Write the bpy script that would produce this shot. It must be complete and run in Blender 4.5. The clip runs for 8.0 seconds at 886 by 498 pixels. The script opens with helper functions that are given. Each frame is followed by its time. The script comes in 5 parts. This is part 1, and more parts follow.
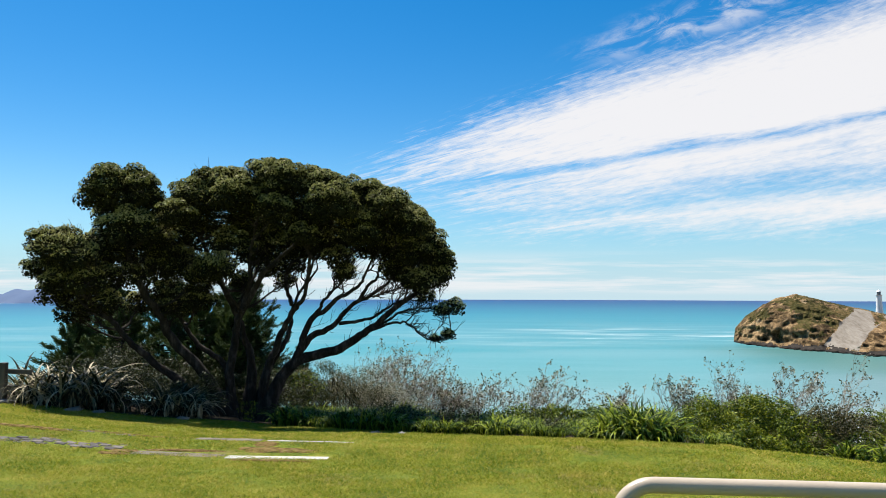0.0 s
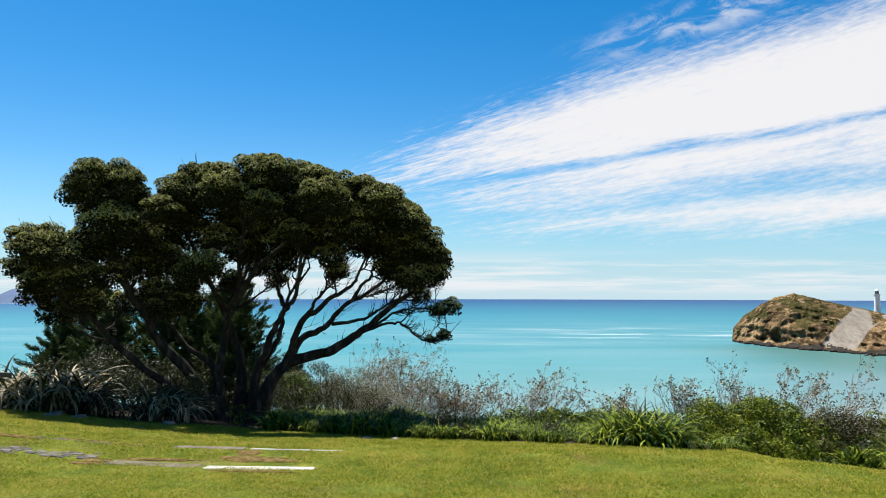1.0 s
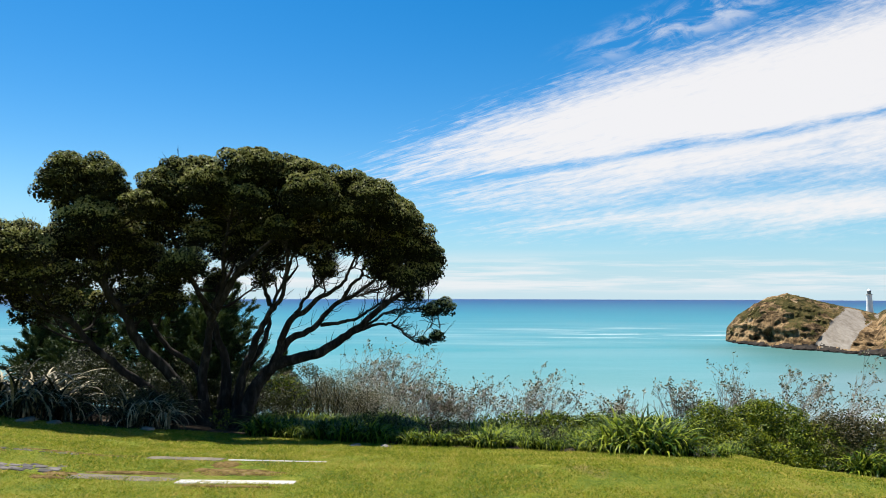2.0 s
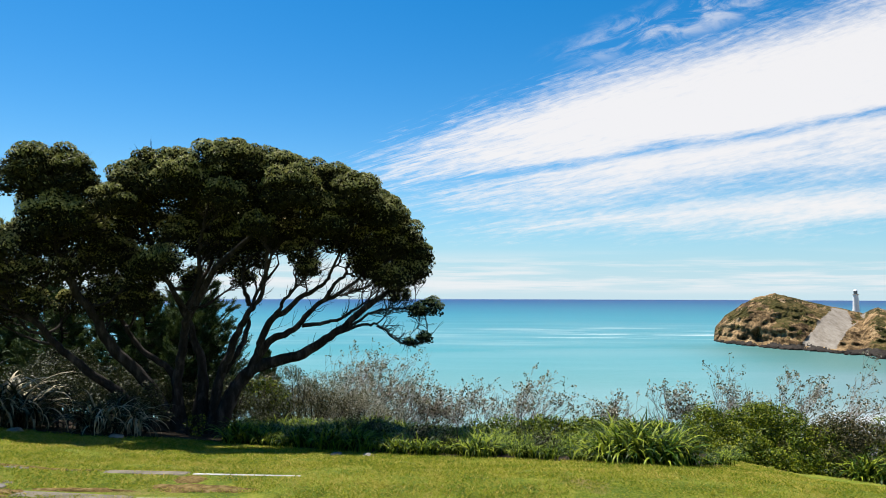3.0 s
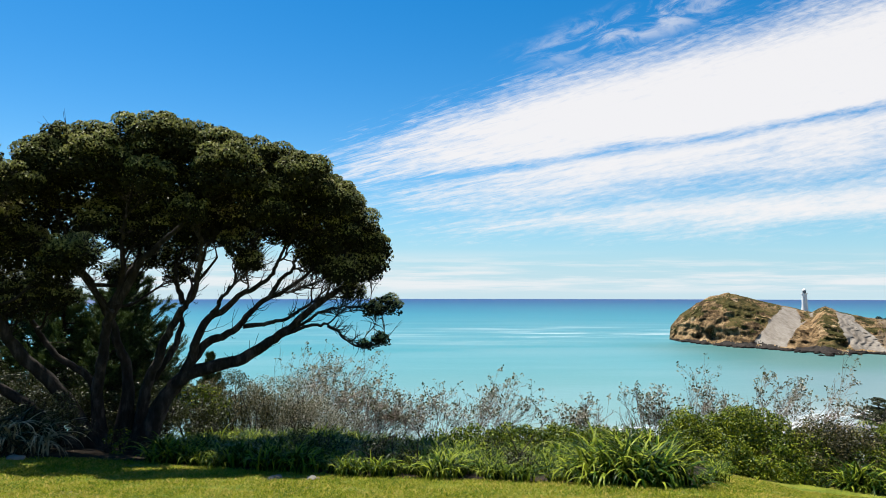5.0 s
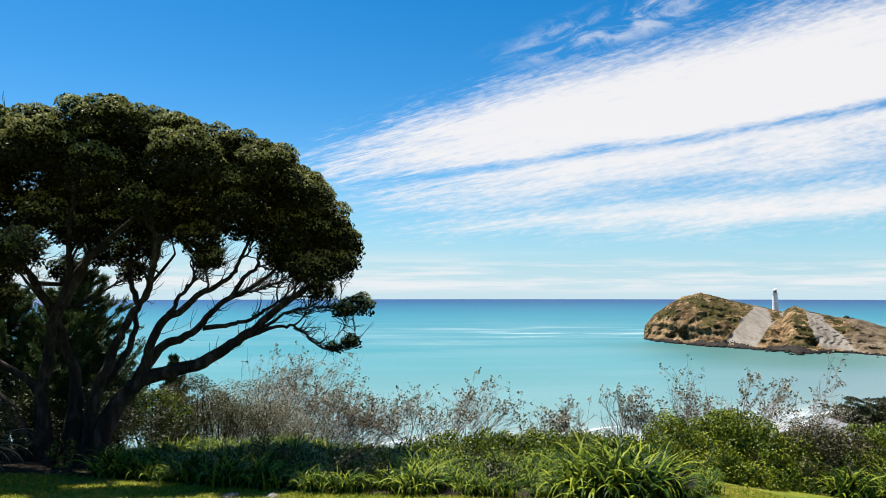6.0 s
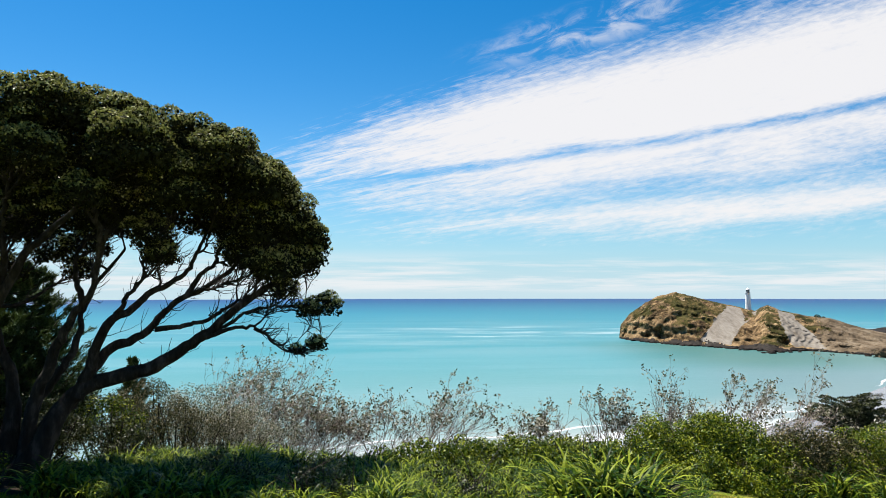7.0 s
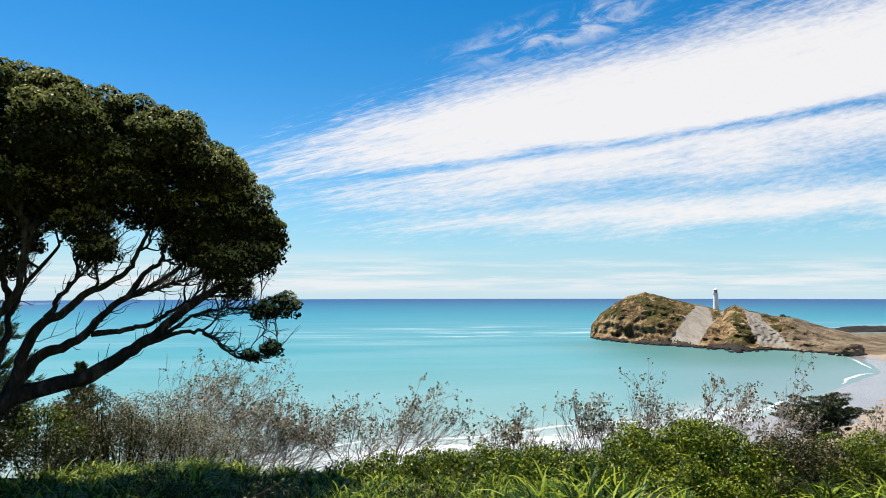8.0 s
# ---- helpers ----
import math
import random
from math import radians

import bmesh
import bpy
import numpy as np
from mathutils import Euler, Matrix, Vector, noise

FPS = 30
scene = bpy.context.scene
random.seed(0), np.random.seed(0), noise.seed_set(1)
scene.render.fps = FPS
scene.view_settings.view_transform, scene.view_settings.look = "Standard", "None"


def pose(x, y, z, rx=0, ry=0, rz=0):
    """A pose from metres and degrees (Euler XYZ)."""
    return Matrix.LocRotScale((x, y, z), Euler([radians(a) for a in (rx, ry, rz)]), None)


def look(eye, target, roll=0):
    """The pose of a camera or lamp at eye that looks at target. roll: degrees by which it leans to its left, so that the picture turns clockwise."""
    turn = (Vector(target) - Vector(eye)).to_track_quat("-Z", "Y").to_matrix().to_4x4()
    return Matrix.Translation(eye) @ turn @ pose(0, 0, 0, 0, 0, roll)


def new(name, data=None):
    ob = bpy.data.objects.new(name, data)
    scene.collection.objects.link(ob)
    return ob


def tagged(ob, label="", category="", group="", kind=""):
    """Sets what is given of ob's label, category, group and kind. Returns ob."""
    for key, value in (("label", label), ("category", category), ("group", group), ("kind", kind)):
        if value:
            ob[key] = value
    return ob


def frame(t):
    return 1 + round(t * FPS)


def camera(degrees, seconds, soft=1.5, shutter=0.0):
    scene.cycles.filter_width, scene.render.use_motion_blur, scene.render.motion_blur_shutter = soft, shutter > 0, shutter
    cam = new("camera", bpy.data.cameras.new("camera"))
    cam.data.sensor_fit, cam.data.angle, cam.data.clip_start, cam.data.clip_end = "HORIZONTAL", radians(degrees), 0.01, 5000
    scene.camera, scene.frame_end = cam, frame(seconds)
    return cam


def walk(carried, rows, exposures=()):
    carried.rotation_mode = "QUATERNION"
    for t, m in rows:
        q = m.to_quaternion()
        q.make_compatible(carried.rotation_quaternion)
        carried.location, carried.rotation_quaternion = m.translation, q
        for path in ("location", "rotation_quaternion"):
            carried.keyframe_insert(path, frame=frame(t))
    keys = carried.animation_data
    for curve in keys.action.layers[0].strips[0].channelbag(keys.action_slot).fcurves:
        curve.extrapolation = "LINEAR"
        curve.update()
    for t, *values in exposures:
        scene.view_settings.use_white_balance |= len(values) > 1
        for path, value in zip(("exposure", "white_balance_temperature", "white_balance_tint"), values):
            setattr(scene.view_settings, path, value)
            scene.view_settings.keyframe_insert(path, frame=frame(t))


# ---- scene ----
cam = camera(65.7, 8.0, soft=0.9)
PATH = [
    (0, (0.5, 0.413, 4.135), (0.341, 2.402, 4.265), 0.1),
    (0.5, (0.517, 0.731, 4.13), (0.361, 2.72, 4.26), 0.05),
    (1, (0.527, 1.106, 4.134), (0.373, 3.095, 4.263), 0.05),
    (2.5, (0.484, 2.363, 4.114), (0.36, 4.355, 4.243), 0.05),
    (3, (0.495, 2.84, 4.099), (0.388, 4.833, 4.228), 0.05),
    (3.5, (0.48, 3.333, 4.081), (0.402, 5.327, 4.21), 0.0),
    (4, (0.444, 3.821, 4.063), (0.392, 5.816, 4.191), 0.0),
    (4.5, (0.422, 4.336, 4.034), (0.398, 6.331, 4.162), 0.0),
    (6, (0.466, 5.928, 3.987), (0.544, 7.923, 4.116), -0.05),
    (6.5, (0.526, 6.51, 3.96), (0.636, 8.502, 4.088), -0.1),
    (7, (0.621, 7.051, 3.95), (0.765, 9.042, 4.078), -0.1),
    (7.5, (0.714, 7.612, 3.959), (0.897, 9.599, 4.087), -0.1),
    (8, (0.815, 8.244, 3.969), (1.039, 10.228, 4.097), -0.1),
]
walk(cam, [(t, look(eye, target, roll)) for t, eye, target, roll in PATH], exposures=[(0, 1.0), (8, 1.0)])

# ---- light: clear sky with a high cloud sheet, one high sun ahead of the camera ----
SUN_UP, SUN_TURN = 63.0, -42.0      # degrees above the horizon; degrees to the right of +y
SEA = -38.0


class Nodes:
    """Short-hand for wiring shader nodes."""

    def __init__(self, tree):
        self.tree = tree
        tree.nodes.clear()

    def add(self, kind, **inputs):
        n = self.tree.nodes.new(kind)
        for key, value in inputs.items():
            self.put(n.inputs[key.replace("_", " ")], value)
        return n

    def put(self, socket, value):
        if isinstance(value, bpy.types.NodeSocket):
            self.tree.links.new(value, socket)
        else:
            socket.default_value = value

    def math(self, op, a, b=0.0, c=0.0, clamp=False):
        n = self.tree.nodes.new("ShaderNodeMath")
        n.operation, n.use_clamp = op, clamp
        for i, v in enumerate((a, b, c)):
            self.put(n.inputs[i], v)
        return n.outputs[0]

    def step(self, v, lo, hi, a=0.0, b=1.0):
        n = self.tree.nodes.new("ShaderNodeMapRange")
        n.interpolation_type = "SMOOTHSTEP"
        for i, x in enumerate((v, lo, hi, a, b)):
            self.put(n.inputs[i], x)
        return n.outputs[0]

    def noise(self, vec, scale, detail=4.0, rough=0.55, distortion=0.0):
        n = self.add("ShaderNodeTexNoise", Scale=scale, Detail=detail, Roughness=rough, Distortion=distortion)
        if vec is not None:
            self.put(n.inputs["Vector"], vec)
        return n.outputs["Fac"]

    def mix(self, fac, a, b):
        n = self.tree.nodes.new("ShaderNodeMix")
        n.data_type = "RGBA"
        for i, v in ((0, fac), (6, a), (7, b)):
            if not isinstance(v, bpy.types.NodeSocket) and i > 0 and len(v) == 3:
                v = (*v, 1)
            self.put(n.inputs[i], v)
        return n.outputs[2]

    def ramp(self, fac, stops):
        n = self.tree.nodes.new("ShaderNodeValToRGB")
        e = n.color_ramp.elements
        while len(e) < len(stops):
            e.new(0.5)
        for el, (p, c) in zip(e, stops):
            el.position, el.color = p, (*c, 1)
        self.put(n.inputs[0], fac)
        return n.outputs[0]


def make_world():
    world = bpy.data.worlds.new("sky")
    scene.world = world
    world.use_nodes = True
    g = Nodes(world.node_tree)
    sky = g.tree.nodes.new("ShaderNodeTexSky")
    sky.sky_type, sky.sun_disc = "NISHITA", False
    sky.sun_elevation, sky.sun_rotation = radians(SUN_UP), radians(SUN_TURN)
    sky.altitude, sky.air_density, sky.dust_density, sky.ozone_density = 40, 1.0, 0.2, 3.0
    tint = g.add("ShaderNodeHueSaturation", Saturation=1.46, Value=1.30, Hue=0.497, Color=sky.outputs[0])
    xyz = g.tree.nodes.new("ShaderNodeSeparateXYZ")
    co = g.tree.nodes.new("ShaderNodeTexCoord")
    g.put(xyz.inputs[0], co.outputs["Generated"])
    x, y, z = xyz.outputs
    depth = g.math("MAXIMUM", g.math("ABSOLUTE", y), 0.05)
    u, w = g.math("DIVIDE", x, depth), g.math("DIVIDE", z, depth)
    # sea haze whitens the lowest sky
    haze = g.math("POWER", g.step(w, 0.30, -0.02), 1.8)
    clear = g.mix(g.math("MULTIPLY", haze, 0.80), tint.outputs[0], (2.5, 6.2, 8.7))
    mist = g.math("POWER", g.step(w, 0.11, -0.02), 1.5)
    clear = g.mix(g.math("MULTIPLY", mist, 0.80), clear, (6.6, 8.1, 8.7))
    # a wedge of high cloud: t runs from its lower to its upper edge
    low, high = g.math("MULTIPLY_ADD", u, 0.067, 0.072), g.math("MULTIPLY_ADD", u, 0.264, 0.258)
    t = g.math("DIVIDE", g.math("SUBTRACT", w, low), g.math("MAXIMUM", g.math("SUBTRACT", high, low), 0.03))
    p1 = g.add("ShaderNodeCombineXYZ", X=g.math("MULTIPLY", u, 2.4), Y=g.math("MULTIPLY", t, 3.4), Z=0.3)
    n1 = g.noise(p1.outputs[0], 1.5, 10.0, 0.6, 0.5)
    p2 = g.add("ShaderNodeCombineXYZ", X=g.math("MULTIPLY", u, 9.0), Y=g.math("MULTIPLY_ADD", t, 17.0, g.math("MULTIPLY", u, -5.0)), Z=1.7)
    n2 = g.noise(p2.outputs[0], 2.0, 9.0, 0.68, 0.7)
    p3 = g.add("ShaderNodeCombineXYZ", X=g.math("MULTIPLY", u, 60.0), Y=g.math("MULTIPLY_ADD", w, 190.0, g.math("MULTIPLY", u, -30.0)), Z=2.9)
    n3 = g.noise(p3.outputs[0], 1.0, 3.0, 0.5, 0.4)
    bend = g.math("MULTIPLY_ADD", g.math("SUBTRACT", n1, 0.5), 0.16, t)
    f = g.math("DIVIDE", g.math("ADD", bend, 0.3), 1.7)
    prof = g.ramp(f, [(0.10, (0.0,) * 3), (0.17, (0.30,) * 3), (0.23, (0.76,) * 3), (0.29, (0.34,) * 3), (0.36, (0.66,) * 3), (0.44, (0.86,) * 3), (0.472, (0.36,) * 3), (0.505, (0.86,) * 3), (0.60, (1.0,) * 3), (0.70, (0.92,) * 3), (0.775, (0.52,) * 3), (0.93, (0.0,) * 3)])
    lean = g.math("MULTIPLY_ADD", g.math("ABSOLUTE", g.math("SUBTRACT", t, 0.75)), 0.22, -0.43)
    left = g.step(g.math("SUBTRACT", g.math("MULTIPLY_ADD", g.math("SUBTRACT", n2, 0.5), 0.30, u), lean), 0.0, 0.60)
    body = g.math("MULTIPLY", prof, left)
    grain = g.math("ADD", g.math("MULTIPLY", g.math("SUBTRACT", n1, 0.5), 0.85), g.math("MULTIPLY", g.math("SUBTRACT", n2, 0.5), 0.85))
    grain = g.math("MULTIPLY_ADD", g.math("SUBTRACT", n3, 0.5), 0.42, grain)
    cloud = g.step(g.math("MULTIPLY_ADD", grain, g.math("MULTIPLY_ADD", body, -0.25, 0.95), body), 0.12, 0.92)
    cloud = g.math("MULTIPLY", cloud, g.step(body, 0.0, 0.25))
    # small wisps above the main sheet
    pw = g.add("ShaderNodeCombineXYZ", X=g.math("MULTIPLY", u, 14.0), Y=g.math("MULTIPLY_ADD", w, 30.0, g.math("MULTIPLY", u, -7.0)), Z=5.2)
    puff = g.noise(pw.outputs[0], 1.0, 8.0, 0.62, 0.8)
    su, sw = g.math("SUBTRACT", u, 0.30), g.math("SUBTRACT", g.math("MULTIPLY_ADD", u, -0.30, w), 0.315)
    spot = g.math("SQRT", g.math("ADD", g.math("MULTIPLY", g.math("MULTIPLY", su, su), 0.16), g.math("MULTIPLY", g.math("MULTIPLY", sw, sw), 4.0)))
    small = g.math("MULTIPLY", g.step(puff, 0.42, 0.72), g.step(spot, 0.10, 0.02))
    # low bands over the sea
    pb = g.add("ShaderNodeCombineXYZ", X=g.math("MULTIPLY", u, 2.6), Y=g.math("MULTIPLY", w, 46.0), Z=4.0)
    bank = g.math("MULTIPLY", g.step(g.noise(pb.outputs[0], 1.4, 7.0, 0.6), 0.40, 0.62), g.math("MULTIPLY", g.step(w, -0.004, 0.010), g.step(w, 0.070, 0.025)))
    cover = g.math("MAXIMUM", g.math("MAXIMUM", cloud, g.math("MULTIPLY", small, 0.62)), g.math("MULTIPLY", bank, 0.75))
    col = g.mix(g.math("MULTIPLY", cover, 0.95), clear, (9.3, 9.15, 9.2))
    bg = g.add("ShaderNodeBackground", Color=col, Strength=0.05)
    out = g.tree.nodes.new("ShaderNodeOutputWorld")
    g.put(out.inputs[0], bg.outputs[0])


make_world()
sun = new("sun", bpy.data.lights.new("sun", "SUN"))
sun.data.energy, sun.data.angle, sun.data.color = 5.0, radians(0.55), (1.0, 0.95, 0.87)
sun.rotation_euler = (radians(90 - SUN_UP), 0, radians(180 - SUN_TURN))

# ---- materials ----


def surface(name, stops, scale=4.0, rough=0.7, bump=0.0, bump_scale=None, detail=5.0, metal=0.0, spread=0.0, leafy=0.0, big=0.0, gloss=0.5, island=True, stretch=(1, 1, 1), relief=0.05):
    """A procedural material: a ramp of colours over noise, fine relief, and variation piece by piece."""
    m = bpy.data.materials.new(name)
    m.use_nodes = True
    g = Nodes(m.node_tree)
    co = g.tree.nodes.new("ShaderNodeTexCoord")
    mp = g.add("ShaderNodeMapping", Vector=co.outputs["Object"], Scale=stretch)
    vec = mp.outputs[0]
    fac = g.noise(vec, scale, detail, 0.6)
    if big:
        fac = g.math("ADD", g.math("MULTIPLY", fac, 0.55), g.math("MULTIPLY", g.noise(vec, big, 3.0), 0.45))
    if spread:
        if island:
            rnd = g.tree.nodes.new("ShaderNodeNewGeometry").outputs["Random Per Island"]
        else:
            rnd = g.tree.nodes.new("ShaderNodeObjectInfo").outputs["Random"]
        fac = g.math("ADD", fac, g.math("MULTIPLY", g.math("SUBTRACT", rnd, 0.5), spread))
    fac = g.step(fac, 0.25, 0.75)
    col = g.ramp(fac, stops)
    p = g.add("ShaderNodeBsdfPrincipled", Base_Color=col, Roughness=rough, Metallic=metal)
    p.inputs["Specular IOR Level"].default_value = gloss
    if bump:
        b = g.add("ShaderNodeBump", Strength=bump, Distance=relief, Height=g.noise(vec, bump_scale or scale * 4, 6.0, 0.65))
        g.put(p.inputs["Normal"], b.outputs[0])
    shade = p.outputs[0]
    if leafy:
        glow = g.add("ShaderNodeBsdfTranslucent", Color=g.mix(0.5, col, (0.14, 0.18, 0.02)))
        mx = g.add("ShaderNodeMixShader", Fac=leafy)
        g.put(mx.inputs[1], shade)
        g.put(mx.inputs[2], glow.outputs[0])
        shade = mx.outputs[0]
    out = g.tree.nodes.new("ShaderNodeOutputMaterial")
    g.put(out.inputs[0], shade)
    return m


BARK = surface("bark", [(0.0, (0.0112, 0.0088, 0.0072)), (0.6, (0.028, 0.0232, 0.0192)), (1.0, (0.068, 0.056, 0.048))], 6.0, 0.95, 0.9, 14.0, stretch=(1, 1, 0.35), gloss=0.15)
TWIG = surface("twig", [(0.0, (0.10, 0.074, 0.058)), (1.0, (0.36, 0.285, 0.235))], 9.0, 0.85, spread=0.7, gloss=0.1)
# the crown leaf in its sunlit tone, light put into the colour
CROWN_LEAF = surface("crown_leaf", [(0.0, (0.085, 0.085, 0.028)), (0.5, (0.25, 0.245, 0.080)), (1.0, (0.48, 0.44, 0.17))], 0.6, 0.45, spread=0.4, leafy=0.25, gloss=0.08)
# darker copy of the crown leaf, with shade put into its colour
SHADE_LEAF = surface("shade_leaf", [(0.0, (0.009, 0.010, 0.004)), (1.0, (0.032, 0.032, 0.013))], 0.8, 0.8, spread=0.5, gloss=0.03)
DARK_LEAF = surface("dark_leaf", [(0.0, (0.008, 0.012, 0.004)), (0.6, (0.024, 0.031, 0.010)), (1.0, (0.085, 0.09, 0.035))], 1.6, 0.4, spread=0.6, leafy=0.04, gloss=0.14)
PINE_LEAF = surface("needle", [(0.0, (0.012, 0.030, 0.011)), (1.0, (0.072, 0.115, 0.042))], 1.5, 0.6, spread=0.6, leafy=0.12, gloss=0.15)
BUSH_LEAF = surface("bush_leaf", [(0.0, (0.010, 0.026, 0.003)), (0.5, (0.064, 0.108, 0.006)), (1.0, (0.25, 0.27, 0.018))], 1.1, 0.38, spread=0.5, leafy=0.14, gloss=0.12)
DULL_LEAF = surface("dull_leaf", [(0.0, (0.016, 0.020, 0.008)), (0.6, (0.06, 0.058, 0.022)), (1.0, (0.15, 0.12, 0.05))], 1.4, 0.45, spread=0.6, leafy=0.08, gloss=0.12)
GREY_LEAF = surface("grey_leaf", [(0.0, (0.05, 0.045, 0.028)), (0.5, (0.24, 0.215, 0.15)), (1.0, (0.46, 0.415, 0.33))], 3.0, 0.5, spread=0.9, leafy=0.25, gloss=0.10)
STRAP_LEAF = surface("strap_leaf", [(0.0, (0.008, 0.026, 0.002)), (0.5, (0.036, 0.078, 0.004)), (1.0, (0.21, 0.25, 0.022))], 1.2, 0.42, spread=1.0, leafy=0.16, gloss=0.05)
FLAX_LEAF = surface("flax_leaf", [(0.0, (0.012, 0.012, 0.006)), (0.5, (0.060, 0.056, 0.030)), (1.0, (0.36, 0.31, 0.20))], 1.8, 0.5, spread=1.0, leafy=0.08, gloss=0.06)
BLADE = surface("grass_blade", [(0.0, (0.072, 0.125, 0.006)), (0.4, (0.225, 0.265, 0.012)), (0.72, (0.35, 0.325, 0.026)), (1.0, (0.52, 0.39, 0.10))], 1.3, 0.6, spread=0.5, leafy=0.5, gloss=0.08, big=0.5)
CONCRETE = surface("concrete", [(0.0, (0.090, 0.074, 0.052)), (1.0, (0.170, 0.146, 0.108))], 5.0, 0.9, 0.35, 30.0, gloss=0.2)
PALE_SLAB = surface("pale_slab", [(0.0, (0.3168, 0.297, 0.2574)), (1.0, (0.4752, 0.4554, 0.4092))], 5.0, 0.8, 0.3, 30.0)
PAVER = surface("paver", [(0.0, (0.0462, 0.0396, 0.03432)), (1.0, (0.132, 0.1122, 0.0957))], 6.0, 0.85, 0.5, 25.0, spread=0.6, island=False)
STONE = surface("stone", [(0.0, (0.0858, 0.0759, 0.0627)), (1.0, (0.2376, 0.2178, 0.1848))], 4.0, 0.85, 0.6, 18.0)
TIMBER = surface("timber", [(0.0, (0.033, 0.02772, 0.0231)), (1.0, (0.099, 0.0858, 0.0726))], 5.0, 0.85, 0.5, 20.0, stretch=(0.66, 0.66, 0.132))
RAIL_PAINT = surface("rail_paint", [(0.0, (0.37, 0.30, 0.225)), (1.0, (0.45, 0.375, 0.285))], 3.0, 0.35, 0.05, 60.0)
WHITE = surface("white_paint", [(0.0, (0.74, 0.74, 0.72)), (1.0, (0.84, 0.84, 0.82))], 0.6, 0.6)
LAMP_GLASS = surface("lantern_glass", [(0.0, (0.0528, 0.0594, 0.066)), (1.0, (0.0924, 0.099, 0.1122))], 1.0, 0.1)
CLIFF = surface("cliff", [(0.0, (0.014, 0.010, 0.006)), (0.36, (0.10, 0.064, 0.031)), (0.65, (0.29, 0.19, 0.095)), (1.0, (0.46, 0.35, 0.21))], 0.16, 0.95, 1.0, 0.35, 9.0, big=0.045, relief=3.0, gloss=0.08)
SCRUB = surface("scrub", [(0.0, (0.01716, 0.01716, 0.00528)), (0.5, (0.0561, 0.0495, 0.0132)), (1.0, (0.1782, 0.1188, 0.0495))], 0.16, 0.95, 1.0, 0.5, 9.0, big=0.04, relief=2.5, gloss=0.1)
SCAR = surface("bare_clay", [(0.0, (0.10, 0.082, 0.062)), (0.4, (0.185, 0.16, 0.13)), (1.0, (0.27, 0.245, 0.205))], 0.35, 0.95, 0.35, 0.9, 8.0, stretch=(1.3, 0.45, 0.25), relief=0.4, big=0.08, gloss=0.1)
HEAP = surface("low_land", [(0.0, (0.0396, 0.02904, 0.0165)), (0.5, (0.132, 0.0957, 0.0594)), (1.0, (0.264, 0.2112, 0.1452))], 0.10, 0.95, 0.9, 0.3, 9.0, big=0.03, relief=2.0, gloss=0.1)
WET_ROCK = surface("wet_rock", [(0.0, (0.007, 0.0055, 0.005)), (1.0, (0.035, 0.027, 0.02))], 0.4, 0.7, 0.6, 1.0, gloss=0.08)
FOAM = surface("foam", [(0.0, (0.45, 0.48, 0.49)), (1.0, (0.78, 0.79, 0.79))], 0.3, 0.8, 0.4, 0.8)
FAR_LAND = surface("far_land", [(0.0, (0.08, 0.115, 0.19)), (1.0, (0.11, 0.145, 0.22))], 0.004, 1.0, gloss=0.0)
FAR_SAND = surface("far_sand", [(0.0, (0.396, 0.396, 0.3828)), (1.0, (0.4752, 0.4752, 0.462))], 0.01, 1.0)


def ground_material():
    m = bpy.data.materials.new("lawn_grass")
    m.use_nodes = True
    g = Nodes(m.node_tree)
    co = g.tree.nodes.new("ShaderNodeTexCoord").outputs["Object"]
    fine, mid, wide = g.noise(co, 26.0, 6.0, 0.7), g.noise(co, 1.5, 5.0, 0.6), g.noise(co, 0.33, 4.0, 0.6)
    fac = g.math("ADD", g.math("MULTIPLY", fine, 0.46), g.math("ADD", g.math("MULTIPLY", mid, 0.34), g.math("MULTIPLY", wide, 0.20)))
    green = g.ramp(g.step(fac, 0.36, 0.64), [(0.0, (0.05, 0.09, 0.004)), (0.45, (0.155, 0.20, 0.010)), (0.8, (0.24, 0.25, 0.02)), (1.0, (0.31, 0.26, 0.06))])
    worn = g.step(g.math("ADD", g.math("MULTIPLY", g.noise(co, 0.8, 6.0, 0.65), 0.7), g.math("MULTIPLY", fine, 0.3)), 0.53, 0.66)
    col = g.mix(g.math("MULTIPLY", worn, 0.8), green, (0.24, 0.175, 0.062))
    p = g.add("ShaderNodeBsdfPrincipled", Base_Color=col, Roughness=0.9)
    p.inputs["Specular IOR Level"].default_value = 0.2
    b = g.add("ShaderNodeBump", Strength=1.0, Distance=0.06, Height=g.noise(co, 55.0, 6.0, 0.7))
    g.put(p.inputs["Normal"], b.outputs[0])
    out = g.tree.nodes.new("ShaderNodeOutputMaterial")
    g.put(out.inputs[0], p.outputs[0])
    return m


